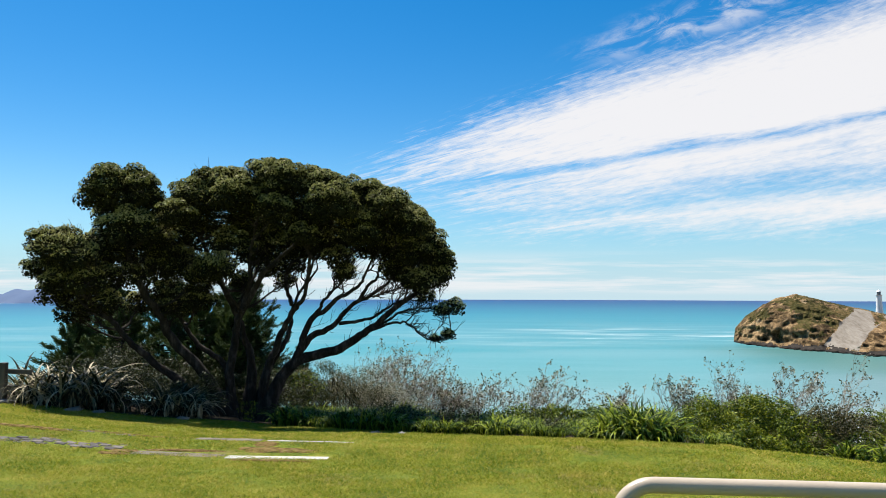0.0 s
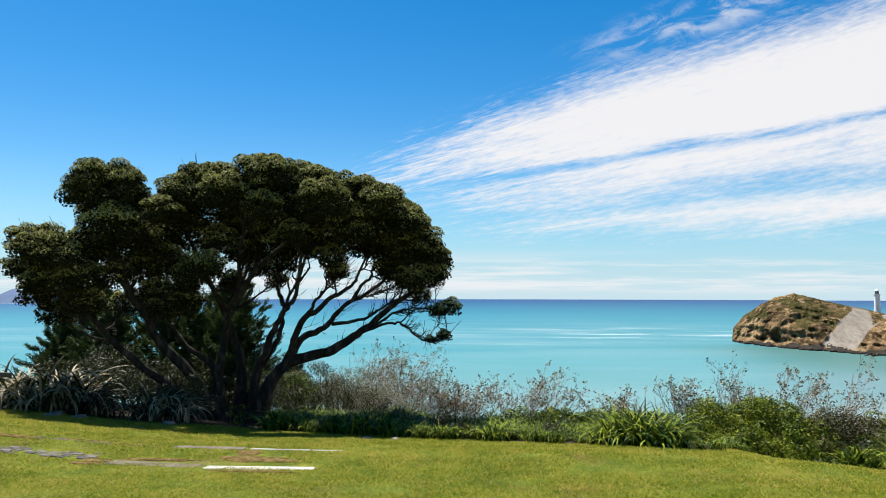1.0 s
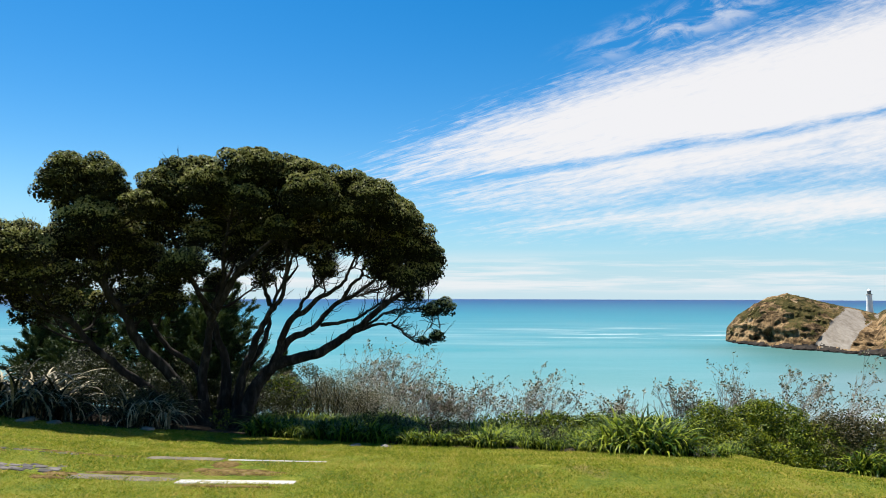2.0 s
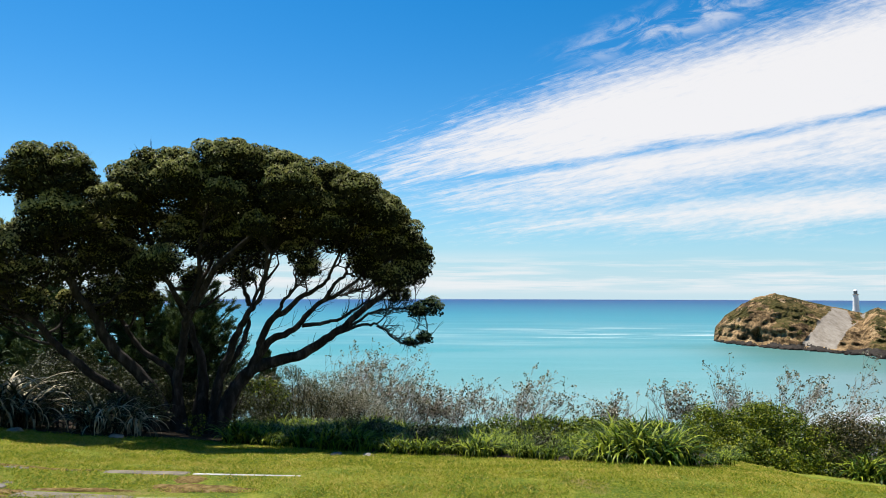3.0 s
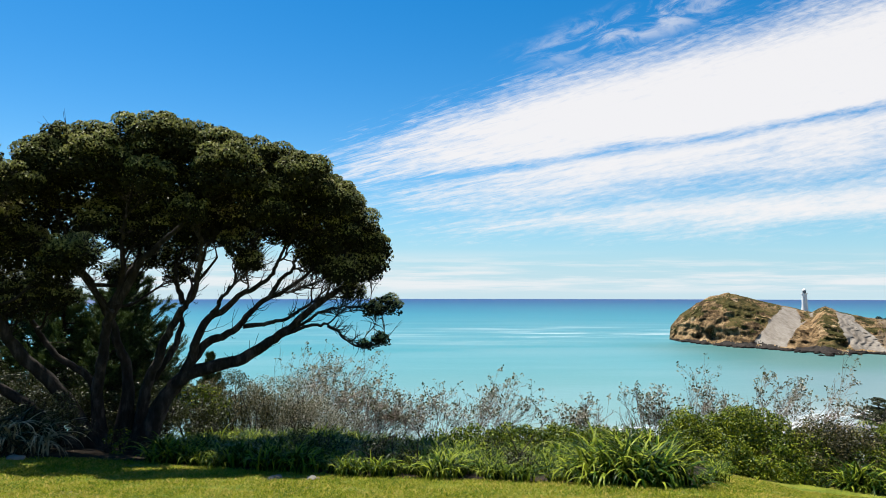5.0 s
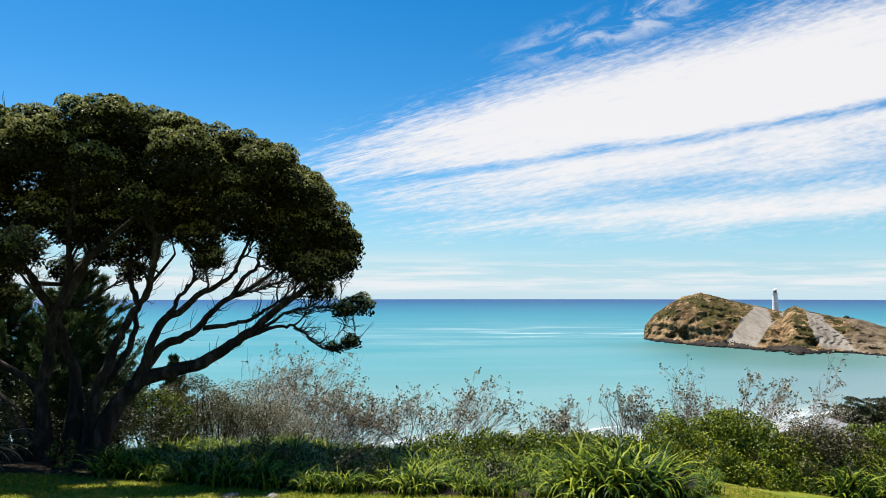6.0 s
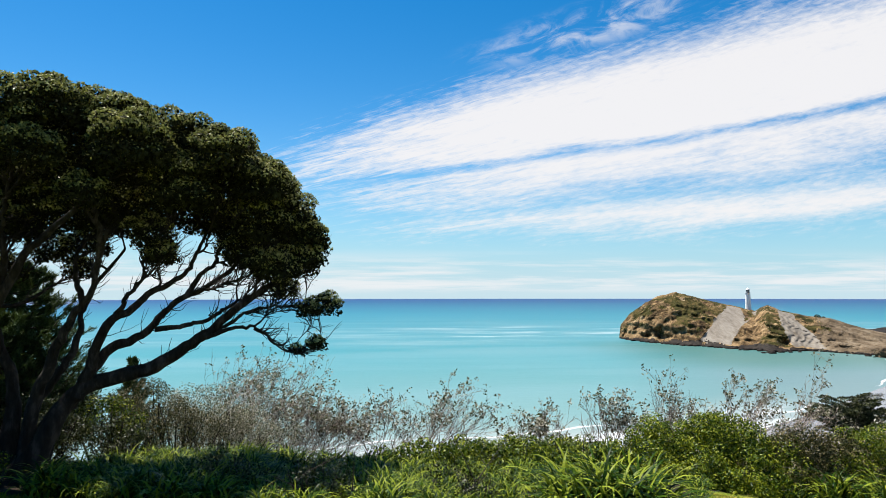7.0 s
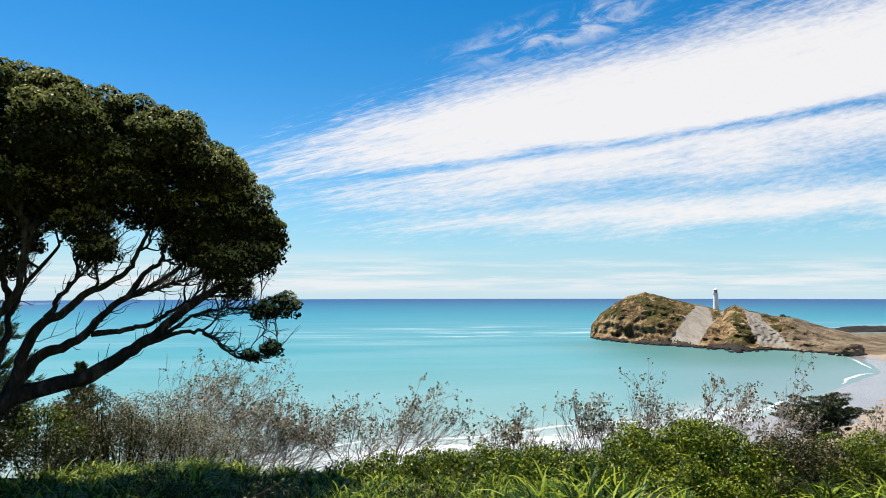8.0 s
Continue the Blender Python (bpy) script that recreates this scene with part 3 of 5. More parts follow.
def build_headland():
    cols = np.array(HEADLAND, float)
    nu, nv = 420, 130
    st = np.linspace(cols[0, 0], cols[-1, 0], nu)
    c = np.stack([np.interp(st, cols[:, 0], cols[:, k]) for k in range(1, 6)], axis=1)
    soft = np.ones(9) / 9
    for k in range(4):
        c[:, k] = np.convolve(np.pad(c[:, k], 4, mode="edge"), soft, mode="valid")
    vs = np.concatenate([np.linspace(-0.05, 1.0, 100), np.linspace(1.02, 1.6, 30)])
    verts, clays = [], []
    for i in range(nu):
        f, r, h, s = c[i, :2], c[i, 2:4], c[i, 4], st[i]
        way = (r - f) / np.linalg.norm(r - f)
        steep = float(np.interp(s, [150, 240, 330, 410], [2.9, 2.1, 2.0, 1.35]))
        for v in vs:
            w = max(v, 0.0)
            if v <= 1:
                p = f + (r - f) * v
                z = h * (1 - (1 - w) ** steep) if v > 0 else v * 30
            else:
                p = r + way * (v - 1) * 90
                z = h * (1 - ((v - 1) / 0.6) ** 1.6) - 2 * (v - 1)
            spot = Vector((p[0] * 0.035, p[1] * 0.035, z * 0.05))
            rough = noise.fractal(spot, 0.65, 2.2, 7)
            crag = noise.ridged_multi_fractal(spot * 1.7 + Vector((7, 0, 0)), 0.75, 2.3, 6, 1.0, 2.0) - 1.0
            clay = scars(s + 5 * rough, w + 0.05 * rough)
            bare = 1.0 - min(1.0, w * 1.6)
            amp = min(1.0, w * 9) * min(1.0, h / 16)
            ridge = 1.0 if v < 0.7 else max(0.22, 1 - (v - 0.7) * 2.6)
            z += amp * ridge * (1 - 0.93 * clay) * (rough * 2.6 - crag * 1.0)
            ledge = math.sin((z + 0.16 * p[0]) * 0.85 + 2.2 * rough)
            gully = math.sin(s * 0.5 + 6 * rough) * (1.4 if s > 300 else 0.35)
            cave = max(0.0, 1 - abs(s - 118 - 10 * rough) / 34) * max(0.0, 1 - abs(w - 0.075) / 0.085)
            cave += 0.7 * max(0.0, 1 - abs(s - 330) / 14) * max(0.0, 1 - abs(w - 0.12) / 0.1)
            push = amp * ((1 - clay) * (crag * 4.5 * (0.4 + bare) + ledge * 1.6 * bare) + clay * (1.5 + gully)) + cave * 19
            p = p + way * push
            z -= cave * 4
            verts.append((p[0], p[1], SEA + z))
            clays.append(clay)
    verts = np.array(verts)
    i, j = np.meshgrid(np.arange(nu - 1), np.arange(nv - 1), indexing="ij")
    k = (i * nv + j).ravel()
    faces = np.stack([k, k + nv, k + nv + 1, k + 1], axis=1)
    mid = verts[faces].mean(axis=1)
    s, v = st[i.ravel()], vs[j.ravel()]
    clay = np.array(clays)[faces].mean(axis=1)
    speck = np.array([noise.fractal(Vector((m[0] * 0.06, m[1] * 0.035, m[2] * 0.11)), 0.5, 2.3, 7) for m in mid])
    # scrub placed by picture column to fit the view, on the gentler upper slopes; crest and sea cliff bare
    green = np.interp(s, [43, 80, 105, 128, 150, 185, 205, 235, 280, 300, 330, 352, 400, 640], [0.05, 0.12, -0.1, -0.05, 0.7, 0.6, 0.45, 0.1, -0.1, 0.35, 0.55, 0.1, -0.3, -0.5])
    green = green - 2.6 * np.clip(0.36 - v, 0, 1) - 1.6 * np.clip(v - 0.75, 0, 1) * (s < 140)
    slot = np.where(green + speck * 1.5 > 0.12, 1, 0)
    slot = np.where(s > 385 + speck * 30, 3, slot)
    slot = np.where(clay > 0.5, 2, slot)
    slot = np.where((v < 0.035 + 0.04 * speck) & (s < 395), 4, slot)
    me = mesh_of("headland", verts, faces, [CLIFF, SCRUB, SCAR, HEAP, WET_ROCK], smooth=True)
    me.polygons.foreach_set("material_index", slot.astype(np.int32))
    tagged(new("headland", me), "rocky brown headland with olive scrub and bare pale clay", "headland", kind="structure")
    # wet boulders along the waterline, and a paler rock stack near the sand
    vs_, fs_, n = [], [], 0
    for q in range(330):
        at = 50 + RNG.uniform(0, 1) ** 0.75 * 470
        x, y = np.interp(at, cols[:, 0], cols[:, 1]), np.interp(at, cols[:, 0], cols[:, 2])
        out = RNG.uniform(-4, 4) + (RNG.random() < 0.08) * RNG.uniform(4, 22) * (at > 250)
        size = RNG.uniform(0.7, 2.6) * (1.0 if at < 390 else 0.7)
        bm = bmesh.new()
        bmesh.ops.create_icosphere(bm, subdivisions=1, radius=size)
        for vtx in bm.verts:
            vtx.co *= RNG.uniform(0.65, 1.3)
            vtx.co.x *= 1.4
            vtx.co.z *= 0.65
            vtx.co += Vector((x - out * 0.7, y - out * 0.7, SEA + 0.1))
        bm.verts.index_update()
        vs_.append([tuple(vtx.co) for vtx in bm.verts])
        fs_.append([[vtx.index + n for vtx in fc.verts] for fc in bm.faces])
        n += len(bm.verts)
        bm.free()
    ob = new("boulders", mesh_of("boulders", np.vstack(vs_), np.vstack(fs_), WET_ROCK))
    tagged(ob, "dark wet boulders at the foot of the headland", "rocks", kind="stuff")
    bm = bmesh.new()
    bmesh.ops.create_icosphere(bm, subdivisions=4, radius=1.0)
    for vtx in bm.verts:
        k = 1 + 0.30 * noise.fractal(vtx.co * 1.6, 0.7, 2.1, 5)
        vtx.co = Vector((vtx.co.x * 9 * k, vtx.co.y * 6 * k, vtx.co.z * 6.5 * k))
    me = bpy.data.meshes.new("rock_stack")
    bm.to_mesh(me)
    bm.free()
    me.materials.append(HEAP)
    tagged(piece("rock_stack", me, at=pose(322, 433, SEA + 1.0)), "weathered brown rock stack at the edge of the sand", "rock")


build_headland()


def build_reef():
    """A low dark shelf of rock running out behind the spit."""
    us, vs = np.linspace(0, 1, 120), np.linspace(0, 1, 14)
    v = []
    for u in us:
        for w in vs:
            x, y = 455 + 330 * u, 668 + 40 * u + 46 * w
            h = 5.5 * math.sin(math.pi * w) ** 0.5 * min(1.0, u * 5) * (0.75 + 0.6 * noise.noise(Vector((x * 0.03, w * 2, 0))))
            v.append((x, y, SEA - 0.6 + h + 1.2 * noise.noise(Vector((x * 0.15, y * 0.15, 3)))))
    i, j = np.meshgrid(np.arange(119), np.arange(13), indexing="ij")
    k = (i * 14 + j).ravel()
    ob = new("reef", mesh_of("reef", np.array(v), np.stack([k, k + 14, k + 15, k + 1], axis=1), WET_ROCK))
    tagged(ob, "low dark brown reef of rock behind the spit", "rocks", kind="structure")


build_reef()


def lathe(profile, sides=20):
    bm = bmesh.new()
    rings = []
    for r, z in profile:
        rings.append([bm.verts.new((r * math.cos(2 * math.pi * k / sides), r * math.sin(2 * math.pi * k / sides), z)) for k in range(sides)])
    for a, b in zip(rings, rings[1:]):
        for k in range(sides):
            bm.faces.new((a[k], a[(k + 1) % sides], b[(k + 1) % sides], b[k]))
    bm.faces.new(rings[-1])
    bm.faces.new(rings[0][::-1])
    return bm


def build_ridge_shrubs():
    for x, y, z, r in ((361, 570, -17.5, 2.0), (367, 571, -18.5, 1.5), (385, 571, -24.2, 1.2)):
        bush = thing("ridge_shrub", (x, y, z), "dark windblown shrub on the headland's ridge", "shrub", "ridge shrubs")
        cs, ns, ls = puff_leaves(np.array([[0, 0, r * 0.5], [r * 0.8, 0, r * 0.3], [-r * 0.7, 0, r * 0.2]]), np.array([r, r * 0.7, r * 0.7]), 90, 0.45, low=-0.3)
        piece("foliage", leaf_mesh("foliage", cs, ns, ls, DARK_LEAF, 0.6), bush)


def build_lighthouse():
    house = thing("lighthouse", (342, 648, -14.5), "tall white tapered lighthouse on the headland's saddle", "lighthouse")
    part("tower", lathe([(3.3, 0), (3.2, 0.8), (2.7, 6), (2.2, 17), (2.15, 17.6)]), WHITE, house)
    part("gallery", lathe([(2.2, 17.6), (3.0, 18.0), (3.0, 18.3), (1.9, 18.3)]), WHITE, house)
    part("lantern", lathe([(1.6, 18.3), (1.6, 20.9), (1.5, 21.0)], 12), LAMP_GLASS, house, "dark glazed lantern room")
    part("dome", lathe([(1.9, 21.0), (1.8, 21.3), (1.2, 22.2), (0.4, 22.7), (0.15, 23.3)]), WHITE, house)


build_lighthouse()
build_ridge_shrubs()


def build_far_land():
    for name, x0, x1, y, peak, label, mat in (("far_hills", -2900, -1250, 2700, 74, "hazy blue hills across the bay", FAR_LAND), ("far_beach", -2900, -1830, 2650, 11, "pale far strip of sand below the hills", FAR_SAND)):
        xs = np.linspace(x0, x1, 120)
        f = (x1 - xs) / (x1 - x0)
        h = peak * np.clip(f * 1.9, 0, 1) ** 1.1 * (0.75 + 0.25 * np.sin(xs * 0.012) + 0.1 * np.sin(xs * 0.05))
        a = np.stack([xs, 0 * xs + y, 0 * xs + SEA - 1], axis=1)
        b = np.stack([xs, 0 * xs + y + 150, SEA + h], axis=1)
        c = np.stack([xs, 0 * xs + y + 600, 0 * xs + SEA - 1], axis=1)
        n = len(xs)
        k = np.arange(n - 1)
        faces = np.vstack([np.stack([k, k + 1, n + k + 1, n + k], axis=1), np.stack([n + k, n + k + 1, 2 * n + k + 1, 2 * n + k], axis=1)])
        tagged(new(name, mesh_of(name, np.vstack([a, b, c]), faces, mat, smooth=True)), label, "backdrop", kind="structure")


build_far_land()

# ---- the large windswept tree ----
TREE_AT = (-8.0, 22.6, 0.05)
LOBES = [(-10.74, 20.0, 7.04, 1.06), (-11.03, 19.6, 7.27, 0.64), (-10.33, 20.4, 7.18, 0.67), (-10.2, 20.4, 6.76, 0.6), (-11.25, 19.6, 6.81, 0.6), (-10.41, 19.8, 5.92, 0.9), (-11.32, 20.4, 5.51, 0.75), (-10.17, 20.8, 5.61, 0.77), (-11.38, 18.8, 5.1, 0.68), (-11.93, 18.8, 5.25, 0.68), (-11.33, 19.3, 4.39, 0.59), (-12.03, 19.2, 4.39, 0.56), (-11.31, 20.2, 4.56, 0.56), (-9.15, 21.3, 7.12, 0.72), (-8.53, 21.0, 7.55, 0.53), (-7.67, 20.8, 7.43, 0.64), (-7.38, 20.4, 6.82, 0.78), (-8.81, 21.5, 6.91, 0.79), (-6.78, 20.6, 7.51, 0.67), (-6.14, 20.6, 7.51, 0.7), (-6.35, 20.8, 6.95, 0.84), (-9.74, 21.6, 5.99, 0.77), (-8.09, 20.8, 4.89, 0.64), (-9.26, 22.5, 5.83, 0.84)]
LOBES += [(-9.69, 22.0, 4.94, 0.73), (-9.97, 21.6, 4.1, 0.61), (-8.06, 22.6, 6.01, 0.84), (-5.58, 21.4, 7.57, 0.66), (-4.85, 21.2, 7.26, 0.69), (-4.45, 20.4, 6.69, 0.81), (-4.13, 21.6, 7.21, 0.64), (-5.46, 21.6, 6.4, 0.8), (-5.59, 22.4, 5.77, 0.7), (-3.6, 22.0, 7.12, 0.69), (-3.06, 22.6, 6.99, 0.64), (-2.46, 23.0, 6.47, 0.69), (-3.24, 22.2, 6.45, 0.96), (-3.75, 21.4, 6.04, 0.79), (-2.36, 23.2, 6.18, 0.8), (-2.0, 23.6, 5.75, 0.85), (-1.46, 23.8, 5.29, 0.57), (-2.51, 23.0, 5.49, 0.79), (-1.68, 24.0, 4.64, 0.57), (-1.35, 24.2, 5.01, 0.43), (-2.11, 23.4, 4.45, 0.56), (-1.96, 23.6, 4.01, 0.39), (-4.64, 22.2, 5.19, 0.56), (-4.42, 22.2, 4.77, 0.4)]
LOBES += [(-1.02, 24.0, 3.63, 0.43), (-1.43, 23.7, 3.53, 0.32), (-1.12, 23.0, 2.77, 0.27), (-1.53, 22.9, 2.65, 0.2), (-5.99, 24.5, 7.91, 0.81), (-7.72, 25.0, 8.42, 0.79), (-4.36, 26.0, 7.49, 0.98), (-5.58, 26.0, 7.11, 1.37), (-3.14, 26.0, 6.63, 1.08), (-9.9, 25.0, 7.72, 1.13), (-7.31, 24.5, 6.74, 1.1), (-2.33, 26.0, 5.49, 0.88), (-7.17, 22.6, 6.26, 0.77), (-6.56, 22.4, 5.55, 0.6), (-7.44, 22.2, 5.37, 0.59), (-5.28, 22.8, 5.84, 0.68), (-4.31, 23.2, 5.69, 0.62), (-3.42, 23.2, 5.59, 0.69), (-3.01, 23.4, 4.99, 0.56), (-2.44, 23.2, 4.63, 0.48), (-3.84, 22.6, 6.16, 0.77), (-8.06, 21.8, 5.68, 0.65), (-9.04, 21.8, 3.85, 0.58), (-10.28, 21.2, 4.83, 0.69)]
LOBES += [(-10.75, 20.6, 4.57, 0.61), (-9.79, 21.6, 3.68, 0.58), (-11.42, 20.4, 3.78, 0.6), (-10.7, 21.4, 3.77, 0.57), (-12.38, 20.4, 3.47, 0.54), (-9.9, 21.4, 5.25, 0.73), (-9.01, 21.6, 6.42, 0.74), (-5.94, 22.2, 7.43, 0.59), (-9.76, 22.4, 6.88, 0.59), (-6.88, 22.4, 5.82, 0.59), (-10.24, 21.8, 5.48, 0.63), (-8.41, 23.0, 7.44, 0.67), (-3.32, 23.2, 6.99, 0.62), (-2.18, 24.0, 6.25, 0.61), (-1.82, 23.8, 4.83, 0.48), (-2.68, 23.2, 5.27, 0.46), (-1.37, 24.0, 5.32, 0.42), (-4.78, 22.4, 5.82, 0.5), (-9.02, 21.5, 4.32, 0.48), (-8.8, 21.4, 4.67, 0.6), (-7.59, 22.6, 5.99, 0.6), (-6.6, 23.0, 6.19, 0.6), (-5.75, 23.2, 6.05, 0.55), (-4.65, 23.2, 4.81, 0.42)]
LOBES += [(-5.58, 23.4, 6.9, 0.7), (-3.42, 23.6, 5.74, 0.5), (-1.93, 23.8, 5.42, 0.55), (-1.43, 23.9, 4.75, 0.45), (-2.44, 23.8, 6.09, 0.6), (-11.06, 20.5, 5.22, 0.6), (-10.84, 20.8, 5.83, 0.6), (-10.53, 21.5, 6.2, 0.6), (-10.1, 21.8, 6.7, 0.55), (-4.05, 23.4, 6.23, 0.6), (-6.8, 23.0, 7.68, 0.7), (-12.85, 19.6, 5.61, 0.55), (-12.43, 20.0, 5.67, 0.55), (-11.97, 20.4, 5.41, 0.6), (-12.99, 19.6, 4.79, 0.5), (-12.57, 20.0, 4.8, 0.6), (-12.03, 20.4, 4.56, 0.6), (-12.81, 20.0, 4.05, 0.5), (-12.36, 20.4, 3.88, 0.5), (-11.53, 20.8, 6.39, 0.6), (-10.87, 21.0, 6.23, 0.6), (-10.66, 21.0, 7.11, 0.55), (-11.37, 20.8, 7.09, 0.6), (-4.44, 20.6, 6.62, 0.85)]
LOBES += [(-7.27, 20.2, 6.94, 0.75), (-8.76, 20.6, 6.96, 0.7), (-2.85, 21.4, 6.62, 0.8), (-6.0, 20.8, 7.47, 0.75), (-7.72, 20.0, 4.79, 0.5), (-2.21, 22.0, 6.18, 0.7), (-4.79, 21.0, 7.27, 0.65), (-6.16, 20.2, 6.5, 0.6), (-3.57, 21.4, 5.86, 0.55), (-8.95, 19.8, 6.31, 0.6), (-5.33, 20.6, 5.86, 0.5), (-6.09, 22.8, 5.54, 0.45), (-7.5, 22.4, 5.44, 0.5), (-6.82, 22.6, 6.0, 0.5), (-7.9, 22.0, 6.6, 0.6), (-7.5, 22.4, 6.2, 0.5), (-4.7, 22.6, 6.3, 0.55), (-9.2, 21.0, 6.7, 0.6)]
LOBES = [(x, y, z + (0.07 if z > 6 else 0.0), r) for x, y, z, r in LOBES]
LOBES += [(-6.9, 24.6, 5.15, 0.55), (-6.1, 24.8, 5.6, 0.5), (-7.7, 24.4, 5.0, 0.6), (-8.3, 23.6, 4.5, 0.5), (-7.2, 24.8, 4.5, 0.45), (-3.1, 24.0, 4.75, 0.42), (-2.5, 24.2, 4.5, 0.4)]
BOUGHS = [[(-7.31, 22.6, -0.15), (-6.8, 22.6, 0.95), (-6.27, 22.8, 1.78), (-4.76, 23.0, 2.28), (-3.93, 23.2, 2.84), (-3.24, 23.3, 3.4), (-2.39, 23.5, 4.1), (-1.89, 23.8, 4.46)],
          [(-6.44, 22.8, 1.49), (-5.7, 22.9, 2.71), (-4.93, 23.3, 3.13), (-4.2, 23.6, 3.92), (-3.34, 23.8, 4.46), (-2.63, 23.9, 5.19)],
          [(-6.24, 22.7, 1.7), (-5.9, 22.7, 2.56), (-5.48, 22.7, 3.5), (-4.75, 22.9, 3.93), (-4.12, 23.2, 4.45), (-3.69, 23.2, 5.33)],
          [(-7.19, 22.5, 0.46), (-6.92, 22.4, 1.9), (-6.36, 22.2, 3.09), (-5.68, 21.9, 4.1), (-5.27, 21.6, 5.24)],
          [(-7.6, 22.9, -0.15), (-7.22, 23.0, 1.32), (-6.69, 23.2, 2.51), (-6.54, 23.5, 3.74), (-5.73, 23.8, 5.01)]]
BOUGHS += [[(-8.03, 22.5, -0.23), (-8.23, 22.5, 0.63), (-8.25, 22.4, 1.54), (-8.05, 22.2, 2.62), (-7.71, 22.0, 3.52), (-7.03, 21.8, 4.57), (-6.44, 21.6, 5.16), (-5.69, 21.4, 5.73), (-5.15, 21.2, 6.51)],
           [(-7.73, 22.8, -0.14), (-7.69, 22.9, 1.47), (-8.01, 22.9, 2.57), (-8.23, 22.7, 3.58), (-8.7, 22.4, 4.66), (-9.08, 22.0, 5.72), (-9.2, 21.6, 6.73)],
           [(-7.99, 22.4, -0.21), (-8.44, 22.2, 0.5), (-8.85, 21.9, 1.52), (-9.67, 21.5, 2.67), (-10.14, 21.0, 3.62), (-10.52, 20.6, 4.69), (-10.79, 20.4, 5.72), (-10.74, 20.4, 6.7)],
           [(-8.4, 22.3, -0.15), (-9.3, 21.6, 1.2), (-10.2, 21.0, 2.1), (-11.0, 20.6, 2.95), (-11.62, 20.0, 3.8), (-11.9, 19.4, 4.6), (-12.0, 19.1, 5.0)],
           [(-8.31, 22.6, 1.27), (-8.58, 22.6, 1.86), (-9.53, 22.6, 2.59), (-10.15, 22.4, 3.43), (-10.71, 22.2, 4.66), (-11.09, 22.0, 5.72)]]
BOUGHS += [[(-3.96, 23.2, 2.84), (-3.07, 23.3, 3.4), (-2.04, 23.6, 3.52), (-1.27, 23.9, 3.56)],
          [(-3.75, 23.2, 2.91), (-2.68, 23.1, 3.15), (-1.78, 22.9, 2.73), (-1.19, 23.0, 2.65)],
          [(-4.84, 23.3, 3.13), (-3.84, 23.6, 3.39), (-2.79, 23.8, 3.83), (-1.82, 24.0, 4.28)],
          [(-4.2, 23.6, 3.92), (-3.45, 23.4, 4.1), (-2.56, 23.4, 4.45)],
          [(-5.48, 22.7, 3.5), (-4.81, 22.4, 4.44), (-4.61, 22.3, 4.94)]]
BOUGHS += [[(-7.71, 22.0, 3.52), (-7.42, 21.8, 4.64), (-7.13, 21.4, 5.81), (-6.88, 21.1, 6.8)],
           [(-5.65, 21.9, 4.3), (-5.39, 21.6, 5.08), (-5.36, 21.2, 6.07), (-5.53, 21.0, 6.92)],
           [(-6.54, 23.5, 3.74), (-6.7, 23.8, 4.7), (-6.3, 24.2, 5.6), (-5.9, 24.4, 6.6)],
           [(-8.2, 22.7, 3.58), (-7.75, 23.0, 4.6), (-7.6, 23.4, 5.4), (-7.7, 24.0, 6.3)],
           [(-4.2, 23.6, 3.92), (-3.7, 23.9, 4.7), (-3.5, 24.4, 5.7), (-3.6, 25.0, 6.8)]]
BOUGH_R = [0.25, 0.14, 0.15, 0.17, 0.15, 0.19, 0.17, 0.24, 0.16, 0.12, 0.06, 0.055, 0.07, 0.05, 0.06, 0.10, 0.08, 0.08, 0.09, 0.07]


